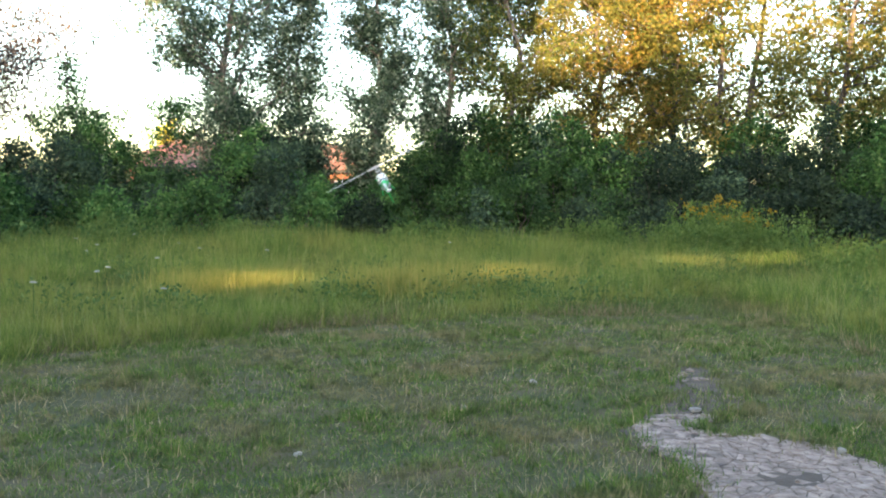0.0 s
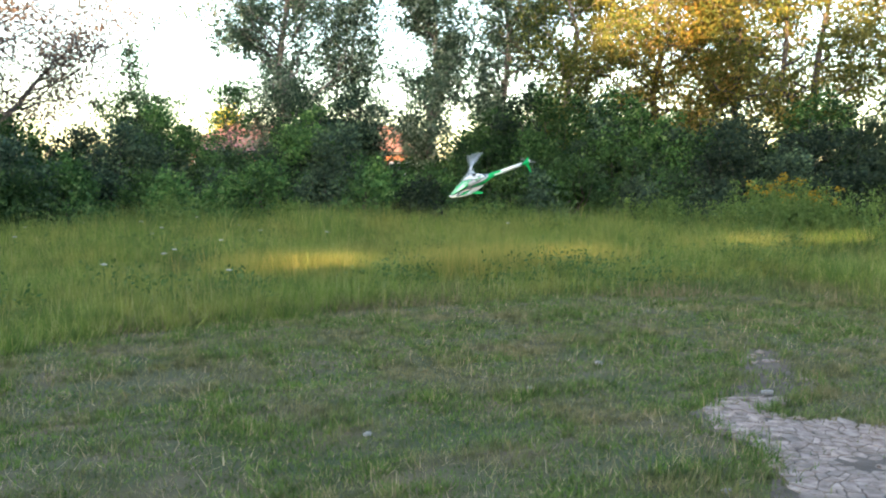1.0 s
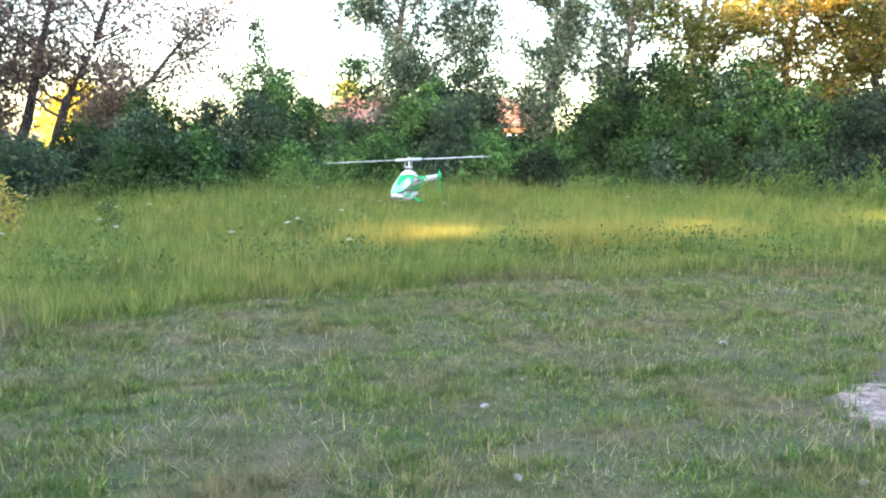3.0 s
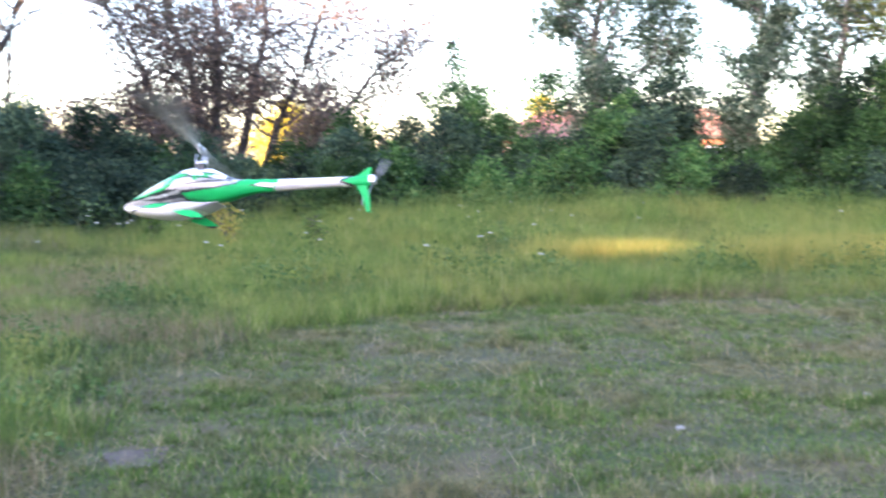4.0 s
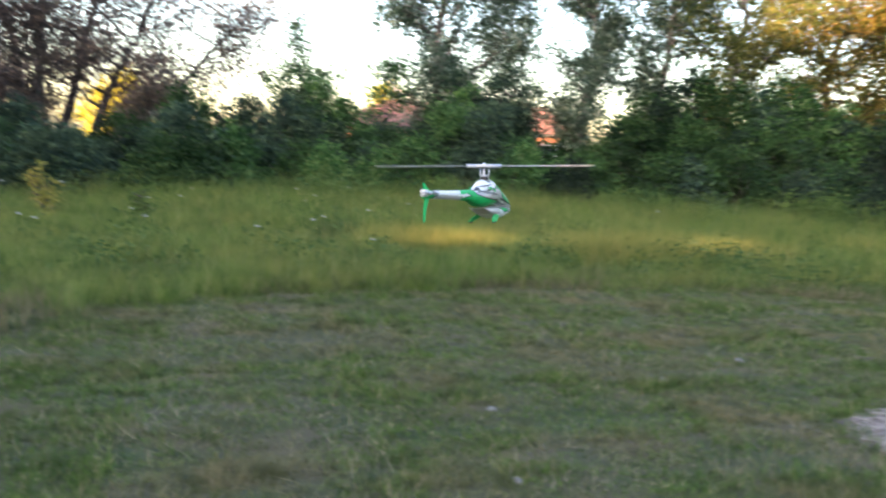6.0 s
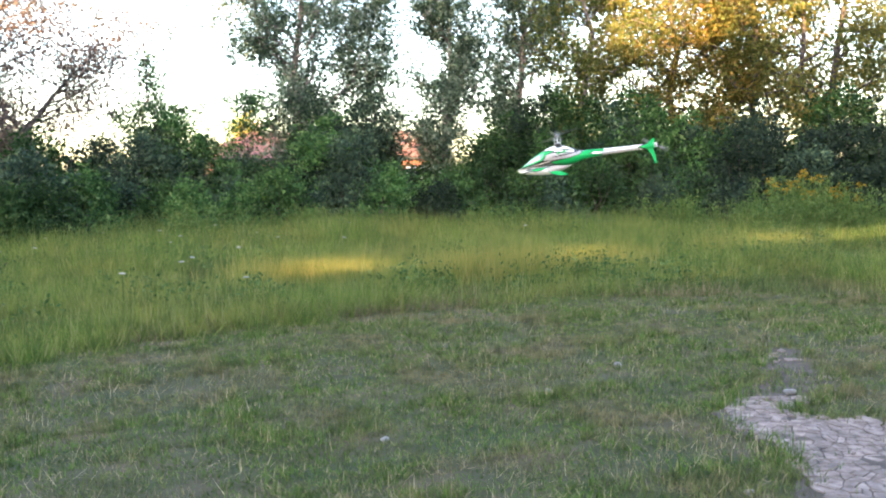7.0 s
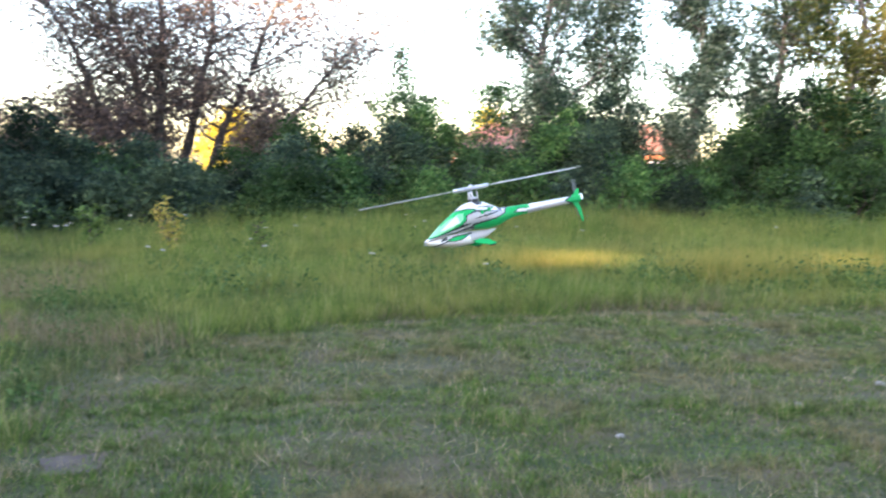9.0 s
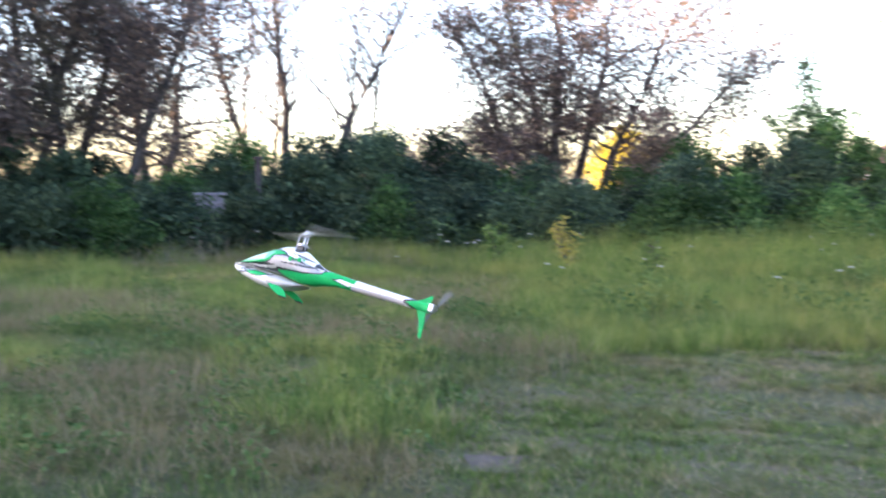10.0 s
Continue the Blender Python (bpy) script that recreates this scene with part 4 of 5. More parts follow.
def flower(m):
    """A flat white flower head on a thin stem."""
    ob = thing("wildflower", m, "white flat-headed wildflower on a thin green stem", "flower", "white wildflowers")
    v, f = tube([(0, 0, -0.02), (0.01, 0.005, 0.3), (0.0, 0.01, 0.62)], [0.004, 0.003, 0.003], 5)
    part("stem", mesh_np("stem", v, f), M_SHRUB, ob)
    rng = np.random.default_rng(3)
    bm = bmesh.new()
    for k in range(22):
        a, r = rng.uniform(0, 2 * math.pi), 0.03 * math.sqrt(rng.uniform(0, 1))
        bmesh.ops.create_icosphere(bm, subdivisions=1, radius=0.011, matrix=pose(math.cos(a) * r, 0.01 + math.sin(a) * r, 0.625 + 0.01 * rng.uniform() - r * 0.1) @ Matrix.Diagonal((1, 1, 0.5, 1)))
    part("flower_head", bm, M_PETAL, ob)
    return ob


def flowers():
    rng = np.random.default_rng(17)
    first = flower(pose(-3.75, 9.7, 0))
    for az0, az1, r0, r1, n in ((17, 26, 9.5, 12, 4), (15, 27, 14, 19, 7), (28, 48, 11, 18, 16), (44, 64, 12, 17, 6), (-2, 14, 14, 19, 3)):
        for _ in range(n):
            x, y, _z = polar(rng.uniform(az0, az1), rng.uniform(r0, r1))
            copy_thing(first, pose(x, y, rng.uniform(-0.2, 0.08), rng.uniform(-8, 8), rng.uniform(-8, 8), rng.uniform(0, 360)))


def weed_clump(x, y, h, plumes, rng):
    """A clump of upright leafy stems, with or without yellow flower plumes."""
    name = "goldenrod" if plumes else "weed_clump"
    label = "goldenrod clump with yellow flower plumes" if plumes else "tall leafy yellow-green weed clump at the hedge"
    ob = thing(name, pose(x, y, 0, 0, 0, rng.uniform(0, 360)), label, "plant", "goldenrod clumps" if plumes else "tall weed clumps")
    st, L, G = [], [], []
    for _ in range(30):
        b = np.array([rng.normal() * 0.28, rng.normal() * 0.28, 0])
        tip = b + np.array([rng.normal() * 0.15, rng.normal() * 0.15, h * rng.uniform(0.7, 1.1)])
        st.append(tube(bent(b, tip, rng, 0.05, 5), [0.006, 0.006, 0.005, 0.004, 0.003], 4))
        for _k in range(34):
            L.append(b + (tip - b) * rng.uniform(0.15, 1.0) + rng.normal(size=3) * 0.06)
        for _k in range(24 if rng.uniform() < 0.3 else 0):
            G.append(tip + rng.normal(size=3) * np.array([0.06, 0.06, 0.045]))
    v, f = merge_arrays(st)
    tagged(part("greenery", mesh_np("greenery", v, f), M_WEED, ob), kind="stuff")
    v, f = leaf_quads(np.array(L), rng.uniform(0.06, 0.12, len(L)), rng, 0.32)
    part("foliage", mesh_np("foliage", v, f), M_WEED, ob)
    if plumes:
        v, f = leaf_quads(np.array(G), np.full(len(G), 0.05), rng, 0.8)
        tagged(part("plume", mesh_np("plume", v, f), M_GOLDENROD, ob), kind="stuff")


def goldenrod():
    rng = np.random.default_rng(9)
    for az, r, h, plumes in ((-16.2, 19.6, 1.35, True), (-17.4, 19.9, 1.45, True), (-18.6, 19.7, 1.4, True), (-19.9, 20.0, 1.3, True), (-17.8, 18.9, 1.15, False), (-16.6, 18.6, 1.05, False), (-19.4, 19.0, 1.1, False), (-21.2, 19.3, 1.1, False), (-15.0, 19.2, 1.0, False), (-22.8, 19.6, 1.2, False), (-10.3, 19.6, 1.15, False), (-9.2, 19.9, 1.0, False), (-11.6, 19.4, 0.95, False), (-26.0, 16.5, 0.9, False), (-1.0, 20.3, 0.9, False), (1.2, 20.4, 0.85, False), (13.5, 20.0, 0.9, False), (20.5, 19.8, 1.0, False)):
        x, y, _ = polar(az, r)
        weed_clump(x, y, h, plumes, rng)


# ---- beyond the trees ----
def house():
    ob = thing("brick_house", pose(-9.9, 46.5, 0, 0, 0, 6), "orange brick bungalow with red tiled roof behind trees", "house")
    part("wall", box((12.5, 7, 2.5), (0, 0, 1.25), 0.02), M_BRICK, ob)
    bm = bmesh.new()
    v = [bm.verts.new(p) for p in ((-6.6, -3.9, 2.45), (6.6, -3.9, 2.45), (6.6, 3.9, 2.45), (-6.6, 3.9, 2.45), (-4.2, 0, 3.95), (4.2, 0, 3.95))]
    for idx in ((0, 1, 5, 4), (2, 3, 4, 5), (1, 2, 5), (3, 0, 4), (3, 2, 1, 0)):
        bm.faces.new([v[i] for i in idx])
    part("roof", bm, M_ROOF, ob)
    part("chimney", box((0.45, 0.45, 1.3), (-3.9, 0.8, 4.0), 0.02), M_TRIM, ob)
    part("fascia", box((13.3, 0.06, 0.14), (0, -3.93, 2.4), 0.01), M_TARRED, ob)
    for x in (-4.6, -1.4, 2.0, 5.0):
        w = part("window", box((1.5, 0.1, 1.15), (x, -3.52, 1.4), 0.01), M_TRIM, ob)
        part("pane", box((0.62, 0.06, 0.95), (x - 0.36, -3.56, 1.4)), M_GLASS, w)
        part("pane", box((0.62, 0.06, 0.95), (x + 0.36, -3.56, 1.4)), M_GLASS, w)


def wheel(parent, x, y):
    t = part("wheel", wheel_mesh(0.32, 0.2), M_RUBBER, parent, place=pose(x, y, 0.32, 90, 0, 0))
    part("rim", wheel_mesh(0.2, 0.22), M_TRIM, t)


def wheel_mesh(r, w):
    bm = bmesh.new()
    bmesh.ops.create_cone(bm, cap_ends=True, segments=20, radius1=r, radius2=r, depth=w)
    bmesh.ops.bevel(bm, geom=[e for e in bm.edges if e.is_boundary or len(e.link_faces) == 2 and any(len(f.verts) > 4 for f in e.link_faces)], offset=0.02, segments=2, affect="EDGES")
    me = bpy.data.meshes.new("wheel")
    bm.to_mesh(me)
    bm.free()
    return me


def car():
    ob = thing("parked_car", pose(-3.1, 36.0, 0, 0, 0, 8), "white parked car seen through gaps in the hedge", "car")
    bm = bmesh.new()
    prof = [(-2.15, 0.3), (-2.2, 0.62), (-2.05, 0.88), (-1.25, 0.95), (-0.6, 1.42), (0.9, 1.45), (1.65, 1.0), (2.15, 0.9), (2.2, 0.45), (2.1, 0.3)]
    L = [bm.verts.new((x, -0.86 if z < 1.1 else -0.68, z)) for x, z in prof]
    R = [bm.verts.new((x, 0.86 if z < 1.1 else 0.68, z)) for x, z in prof]
    bm.faces.new(L)
    bm.faces.new(R[::-1])
    for k in range(len(prof)):
        k2 = (k + 1) % len(prof)
        bm.faces.new((L[k], R[k], R[k2], L[k2]))
    bmesh.ops.recalc_face_normals(bm, faces=bm.faces)
    bmesh.ops.bevel(bm, geom=list(bm.edges), offset=0.04, segments=2, affect="EDGES")
    part("body", bm, M_CARWHITE, ob)
    part("side_window", box((1.6, 0.03, 0.34), (0.15, -0.79, 1.17), 0.01, Matrix.Rotation(radians(-22), 4, "X")), M_GLASS, ob)
    part("side_window", box((1.6, 0.03, 0.34), (0.15, 0.79, 1.17), 0.01, Matrix.Rotation(radians(22), 4, "X")), M_GLASS, ob)
    for x in (-1.35, 1.35):
        for y in (-0.8, 0.8):
            wheel(ob, x, y)


def utility_box():
    ob = thing("utility_cabinet", pose(-15.9, 9.1, 0, 0, 0, 58), "faded lilac-grey utility cabinet among weeds", "cabinet")
    part("body", box((0.58, 0.4, 0.95), (0, 0, 0.78), 0.02), M_LILAC, ob)
    part("lid", box((0.64, 0.46, 0.05), (0, 0, 1.28), 0.015), M_LILAC, ob)
    part("door", box((0.25, 0.03, 0.78), (-0.14, -0.212, 0.78), 0.008), M_LILAC, ob)
    part("door", box((0.25, 0.03, 0.78), (0.14, -0.212, 0.78), 0.008), M_LILAC, ob)
    part("handle", box((0.02, 0.03, 0.1), (0.03, -0.235, 0.85), 0.004), M_TARRED, ob)
    part("plinth", box((0.54, 0.36, 0.32), (0, 0, 0.14), 0.01), M_TARRED, ob)
    po = thing("wooden_post", pose(-15.4, 9.9, 0), "dark weathered wooden post beside the cabinet", "post")
    v, f = tube([(0, 0, -0.1), (0.01, 0, 1.0), (0.0, 0.01, 2.0)], [0.07, 0.065, 0.06], 10)
    part("shaft", mesh_np("shaft", v, f, smooth=True), M_TARRED, po)
    part("cap", box((0.16, 0.16, 0.04), (0, 0.01, 2.02), 0.01), M_TARRED, po)


# ---- the model helicopter ----
M_HWHITE = plain("white_gloss_paint", (0.80, 0.78, 0.74), 0.3, coat=0.5, vary=0.05, scale=14)
M_HGREEN = plain("emerald_gloss_paint", (0.003, 0.40, 0.10), 0.4, spec=0.15, vary=0.12, scale=10)
M_HMID = plain("light_green_gloss_paint", (0.20, 0.60, 0.27), 0.3, coat=0.5, vary=0.12, scale=14)
M_HPALE = plain("pale_green_gloss_paint", (0.58, 0.78, 0.56), 0.28, coat=0.5, vary=0.08, scale=14)
M_HBLACK = plain("black_gloss_paint", (0.015, 0.018, 0.017), 0.3, coat=0.5, vary=0.2)
M_HGREY = plain("silver_grey_paint", (0.44, 0.415, 0.39), 0.35, coat=0.4, vary=0.1)
M_METAL = plain("brushed_aluminium", (0.62, 0.62, 0.64), 0.35, metal=1.0, vary=0.08, scale=60)
M_CARBON = plain("dark_carbon", (0.03, 0.03, 0.033), 0.4, vary=0.3, scale=80)
M_TAILBLADE = plain("smoke_grey_blade", (0.16, 0.17, 0.17), 0.5, vary=0.1, scale=20)
M_BLADE = plain("pale_grey_blade", (0.50, 0.51, 0.52), 0.4, vary=0.08, scale=20)

TOP = [(0.445, -0.097), (0.43, -0.088), (0.388, -0.070), (0.296, -0.006), (0.197, 0.046), (0.097, 0.092), (0.045, 0.102), (-0.021, 0.100), (-0.071, 0.088), (-0.156, 0.045), (-0.214, 0.022), (-0.308, 0.016), (-0.42, 0.010)]
BELLY = [(0.445, -0.099), (0.43, -0.098), (0.388, -0.094), (0.226, -0.082), (0.058, -0.083), (-0.077, -0.100), (-0.161, -0.096), (-0.227, -0.077), (-0.311, -0.061), (-0.42, -0.056)]
HALF = [(0.445, 0.014), (0.42, 0.034), (0.36, 0.056), (0.25, 0.073), (0.1, 0.085), (-0.05, 0.084), (-0.15, 0.066), (-0.25, 0.043), (-0.34, 0.031), (-0.42, 0.028)]
LOW = [(0.437, -0.114), (0.41, -0.130), (0.359, -0.147), (0.291, -0.160), (0.223, -0.174), (0.122, -0.180), (0.05, -0.172), (-0.028, -0.152), (-0.121, -0.113)]
GREEN = [(0.076, -0.057), (-0.109, -0.043), (-0.225, -0.017), (-0.228, 0.0), (-0.29, 0.03), (-0.409, 0.015), (-0.293, -0.027), (-0.42, -0.048), (-0.42, -0.07), (-0.244, -0.085), (-0.144, -0.12), (-0.05, -0.12), (0.058, -0.080)]
SCREEN = [(0.411, -0.080), (0.33, -0.02), (0.24, 0.03), (0.175, 0.058), (0.096, 0.057), (0.045, 0.046), (0.129, 0.022), (0.144, -0.012), (0.177, -0.034), (0.294, -0.063)]
FLANK = [(0.330, -0.078), (0.20, -0.069), (0.076, -0.054), (0.055, -0.072), (0.226, -0.082)]
LOWGREEN = [(0.30, -0.118), (0.235, -0.103), (0.14, -0.105), (0.20, -0.128), (0.26, -0.128)]


def along(table, x):
    xs = [p[0] for p in table][::-1]
    return np.interp(x, xs, [p[1] for p in table][::-1])


def edge_distance(poly, x, z):
    d = np.full(len(x), 9.0)
    for (x0, z0), (x1, z1) in zip(poly, poly[1:] + poly[:1]):
        ex, ez = x1 - x0, z1 - z0
        t = np.clip(((x - x0) * ex + (z - z0) * ez) / (ex * ex + ez * ez + 1e-12), 0, 1)
        d = np.minimum(d, np.hypot(x - x0 - t * ex, z - z0 - t * ez))
    return d


def shell(name, xs, top, low, half, livery, materials, power=0.8, crown=0.35):
    """A closed skin over cross sections; livery tells each face's paint from its place."""
    n = 96
    a = np.linspace(0, 2 * np.pi, n, endpoint=False)
    c, s = np.cos(a), np.sin(a)
    zm, h = (top + low) / 2, (top - low) / 2
    Y = half[:, None] * (np.sign(c) * np.abs(c) ** power)[None] * (1 - crown * np.clip(s, 0, 1))[None]
    Z = zm[:, None] + h[:, None] * (np.sign(s) * np.abs(s) ** 0.9)[None]
    V = np.stack([np.repeat(xs[:, None], n, 1), Y, Z], -1).reshape(-1, 3)
    k = len(xs)
    i, j = np.meshgrid(np.arange(k - 1), np.arange(n), indexing="ij")
    F = np.stack([i * n + j, (i + 1) * n + j, (i + 1) * n + (j + 1) % n, i * n + (j + 1) % n], -1).reshape(-1, 4)
    ends = [[0, (q + 1) % n, q] for q in range(1, n - 1)] + [[(k - 1) * n, (k - 1) * n + q, (k - 1) * n + (q + 1) % n] for q in range(1, n - 1)]
    me = mesh_np(name, V, F, ends, smooth=True)
    for m in materials:
        me.materials.append(m)
    cen = np.zeros(3 * len(me.polygons))
    me.polygons.foreach_get("center", cen)
    cen = cen.reshape(-1, 3)
    me.polygons.foreach_set("material_index", livery(cen[:, 0], cen[:, 1], cen[:, 2]).astype(np.int32))
    return me


def canopy_paint(x, y, z):
    p = np.zeros(len(x))
    g, sc, fl = inside(GREEN, x, z), inside(SCREEN, x, z), inside(FLANK, x, z)
    dg, ds = edge_distance(GREEN, x, z), edge_distance(SCREEN, x, z)
    p[(z < 0.03 + 0.12 * (x - 0.02)) & (x < 0.16) & (x > -0.24)] = 5
    p[(np.abs(z - 0.03 - 0.12 * (x - 0.02)) < 0.003) & (x < 0.10) & (x > -0.2)] = 4
    p[(dg < np.interp(x, [-0.4, -0.1, 0.1], [0.005, 0.010, 0.015])) & ~g] = 4
    p[g] = 1
    p[(ds < 0.008) & ~sc] = 4
    p[sc] = 3
    p[sc & (x < 0.19) & (ds < 0.05)] = 2
    p[sc & (x > 0.19) & (ds < 0.02)] = 2
    p[sc & (ds < np.interp(x, [0.05, 0.2, 0.26, 0.4], [0.02, 0.016, 0.007, 0.004]))] = 1
    p[fl & ~g] = 4
    # black streaks that run back over the white, and grey shading above them
    for a, b, w in (((0.10, 0.040), (-0.10, 0.020), 0.005), ((0.02, 0.062), (-0.15, 0.042), 0.004), ((0.30, -0.062), (0.10, -0.036), 0.006), ((0.06, -0.010), (-0.16, 0.004), 0.005)):
        t = np.clip((x - b[0]) / (a[0] - b[0]), 0, 1)
        on = (x < a[0]) & (x > b[0]) & (np.abs(z - b[1] - (a[1] - b[1]) * t) < w * (0.35 + 1.1 * np.sin(math.pi * t))) & ~g & ~sc
        p[on] = 4
    p[(x < -0.16) & (x > -0.235) & (z > 0.012) & (np.abs(y) > 0.008)] = 4
    p[(np.hypot(x + 0.012, (z - 0.098) * 1.2) < 0.035) & (z > 0.075)] = 4
    return p


def low_paint(x, y, z):
    p = np.zeros(len(x))
    g = inside(LOWGREEN, x, z)
    p[(x < 0.13) & (z > -0.15)] = 5
    p[(edge_distance(LOWGREEN, x, z) < 0.007) & ~g] = 4
    p[g] = 1
    sw = (np.abs(z - np.interp(x, [0.1, 0.16, 0.25, 0.34, 0.4], [-0.1, -0.108, -0.115, -0.13, -0.142])) < 0.005) & (x > 0.1)
    p[sw & ~g] = 4
    star = edge_distance([(0.345, -0.112), (0.295, -0.098)], x, z) < 0.006
    star |= edge_distance([(0.325, -0.094), (0.312, -0.120)], x, z) < 0.005
    p[star & (np.abs(y) > 0.02)] = 4
    return p


def boom_paint(x, y, z):
    p = np.zeros(len(x))
    p[(z < -0.030 - 0.01 * (x + 0.6)) & (x > -0.8)] = 5
    line = np.interp(x, [-0.945, -0.80], [0.05, 0.0])
    p[(x < -0.79) & (np.abs(z + 0.03) < line + 0.012)] = 4
    p[(x < -0.80) & (np.abs(z + 0.03) < line)] = 1
    p[x < -0.87] = 1
    p[(x > -0.45) & (z > -0.02)] = 1
    p[(x > -0.43) & (z < -0.035)] = 1
    return p


def plate(outline, root_y, tip_y, thick, axis_z0, axis_z1):
    """A thin plate whose sideways place follows its height."""
    bm = bmesh.new()
    def yy(z):
        t = (z - axis_z0) / (axis_z1 - axis_z0)
        return root_y + (tip_y - root_y) * t
    A = [bm.verts.new((x, yy(z) - thick / 2, z)) for x, z in outline]
    B = [bm.verts.new((x, yy(z) + thick / 2, z)) for x, z in outline]
    bm.faces.new(A)
    bm.faces.new(B[::-1])
    for k in range(len(outline)):
        k2 = (k + 1) % len(outline)
        bm.faces.new((A[k], B[k], B[k2], A[k2]))
    bmesh.ops.recalc_face_normals(bm, faces=bm.faces)
    bmesh.ops.bevel(bm, geom=list(bm.edges), offset=thick * 0.25, segments=2, affect="EDGES")
    return bm


def rod(p, q, r, n=12):
    v, f = tube([p, np.add(p, q) / 2, q], [r, r, r], n)
    k = len(v) // n
    caps = [[0, j + 1, j] for j in range(1, n - 1)] + [[(k - 1) * n, (k - 1) * n + j, (k - 1) * n + j + 1] for j in range(1, n - 1)]
    return mesh_np("rod", v, f, caps)


def blade_mesh(r0, r1, chord, thick):
    """A tapered blade with a rounded tip, along x."""
    xs = [r0, r0 + 0.03, r0 + 0.1 * (r1 - r0) + 0.03, r1 - 0.03, r1 - 0.008, r1]
    cs = [0.45, 0.55, 1.0, 0.96, 0.7, 0.35]
    sec = [(-0.5, 0.0), (-0.25, 0.45), (0.1, 0.5), (0.38, 0.3), (0.5, 0.0), (0.38, -0.3), (0.1, -0.5), (-0.25, -0.45)]
    V = np.array([[x, a * chord * c, b * thick * c] for x, c in zip(xs, cs) for a, b in sec])
    n, k = len(sec), len(xs)
    i, j = np.meshgrid(np.arange(k - 1), np.arange(n), indexing="ij")
    F = np.stack([i * n + j, i * n + (j + 1) % n, (i + 1) * n + (j + 1) % n, (i + 1) * n + j], -1).reshape(-1, 4)
    caps = [[0, j + 1, j] for j in range(1, n - 1)] + [[(k - 1) * n, (k - 1) * n + j, (k - 1) * n + j + 1] for j in range(1, n - 1)]
    return mesh_np("blade", V, F, caps)


def helicopter():
    ob = thing("model_helicopter", pose(0, 0, 0), "flying white and emerald green radio-controlled model helicopter", "helicopter")
    paints = [M_HWHITE, M_HGREEN, M_HMID, M_HPALE, M_HBLACK, M_HGREY]
    xs = np.concatenate([np.linspace(0.445, 0.42, 6)[:-1], np.linspace(0.42, -0.42, 300)])
    part("canopy", shell("canopy", xs, along(TOP, xs), along(BELLY, xs), along(HALF, xs), canopy_paint, paints), None, ob, "white canopy with green screen and black-edged green stripe")
    xl = np.concatenate([np.linspace(0.437, 0.42, 5)[:-1], np.linspace(0.42, -0.121, 200)])
    roof = np.interp(xl, [-0.121, -0.05, 0.06, 0.23, 0.437], [-0.108, -0.105, -0.090, -0.088, -0.097])
    hw = np.interp(xl, [-0.121, -0.08, 0.0, 0.1, 0.25, 0.36, 0.42, 0.437], [0.05, 0.062, 0.074, 0.078, 0.07, 0.054, 0.032, 0.014])
    part("lower_canopy", shell("lower_canopy", xl, roof, np.minimum(along(LOW, xl), roof - 0.004), hw, low_paint, paints, crown=0.0), None, ob, "white lower canopy with black swoosh")
    xb = np.linspace(-0.36, -0.945, 110)
    bt = np.interp(xb, [-0.945, -0.9, -0.6, -0.36], [-0.002, -0.006, 0.002, 0.012])
    bb = np.interp(xb, [-0.945, -0.9, -0.6, -0.36], [-0.06, -0.056, -0.056, -0.058])
    hb = np.interp(xb, [-0.945, -0.9, -0.36], [0.02, 0.018, 0.028])
    part("tail_boom", shell("tail_boom", xb, bt, bb, hb, boom_paint, paints, crown=0.0, power=0.9), None, ob, "white tail boom with green end")
    part("tail_fin", plate([(-0.872, -0.05), (-0.93, -0.05), (-0.945, -0.12), (-0.952, -0.205), (-0.935, -0.207), (-0.91, -0.12)], 0.0, 0.0, 0.009, -0.05, -0.2), M_HGREEN, ob, "emerald green lower tail fin")
    part("upper_fin", plate([(-0.85, -0.015), (-0.9, 0.012), (-0.94, 0.042), (-0.955, 0.04), (-0.945, -0.015)], 0.0, 0.0, 0.01, -0.02, 0.04), M_HGREEN, ob, "emerald green upper tail fin")
    for s in (1, -1):
        part("landing_fin", plate([(0.13, -0.148), (0.06, -0.146), (-0.015, -0.166), (-0.06, -0.196), (-0.066, -0.207), (0.0, -0.204), (0.075, -0.178)], s * 0.06, s * 0.095, 0.010, -0.14, -0.21), M_HGREEN, ob, "green moulded landing fin")
        part("fin_pad", plate([(0.0, -0.204), (-0.06, -0.205), (-0.068, -0.214), (-0.01, -0.213)], s * 0.09, s * 0.092, 0.013, -0.2, -0.215), M_RUBBER, ob)
        for k, (w, dx) in enumerate(((0.022, 0), (0.02, -0.032), (0.024, -0.062), (0.016, -0.092))):
            yq = (0.0895, 0.0875, 0.085, 0.081)[k]
            part("decal_bar", box((w, 0.004, 0.010 if k % 2 else 0.026), (0.0 + dx, s * (yq - 0.006), 0.022 - dx * 0.15)), M_HGREEN, ob, "plain green lettering bar")
    # gearbox, mast and head
    part("mast", rod((0, 0, 0.06), (0, 0, 0.205), 0.006), M_METAL, ob)
    part("swashplate", rod((0, 0, 0.118), (0, 0, 0.132), 0.033, 20), M_METAL, ob)
    part("head_base", box((0.05, 0.05, 0.03), (0, 0, 0.105), 0.006), M_CARBON, ob)
    for a in (35, 155, 275):
        c, s = math.cos(radians(a)) * 0.036, math.sin(radians(a)) * 0.036
        part("linkage", rod((c, s, 0.1), (c, s, 0.178), 0.0035, 6), M_METAL, ob)
    rotor = part("main_rotor", box((0.10, 0.034, 0.026), (0, 0, 0), 0.006), M_METAL, ob, "silver rotor head with two long blades", pose(0, 0, 0.195))
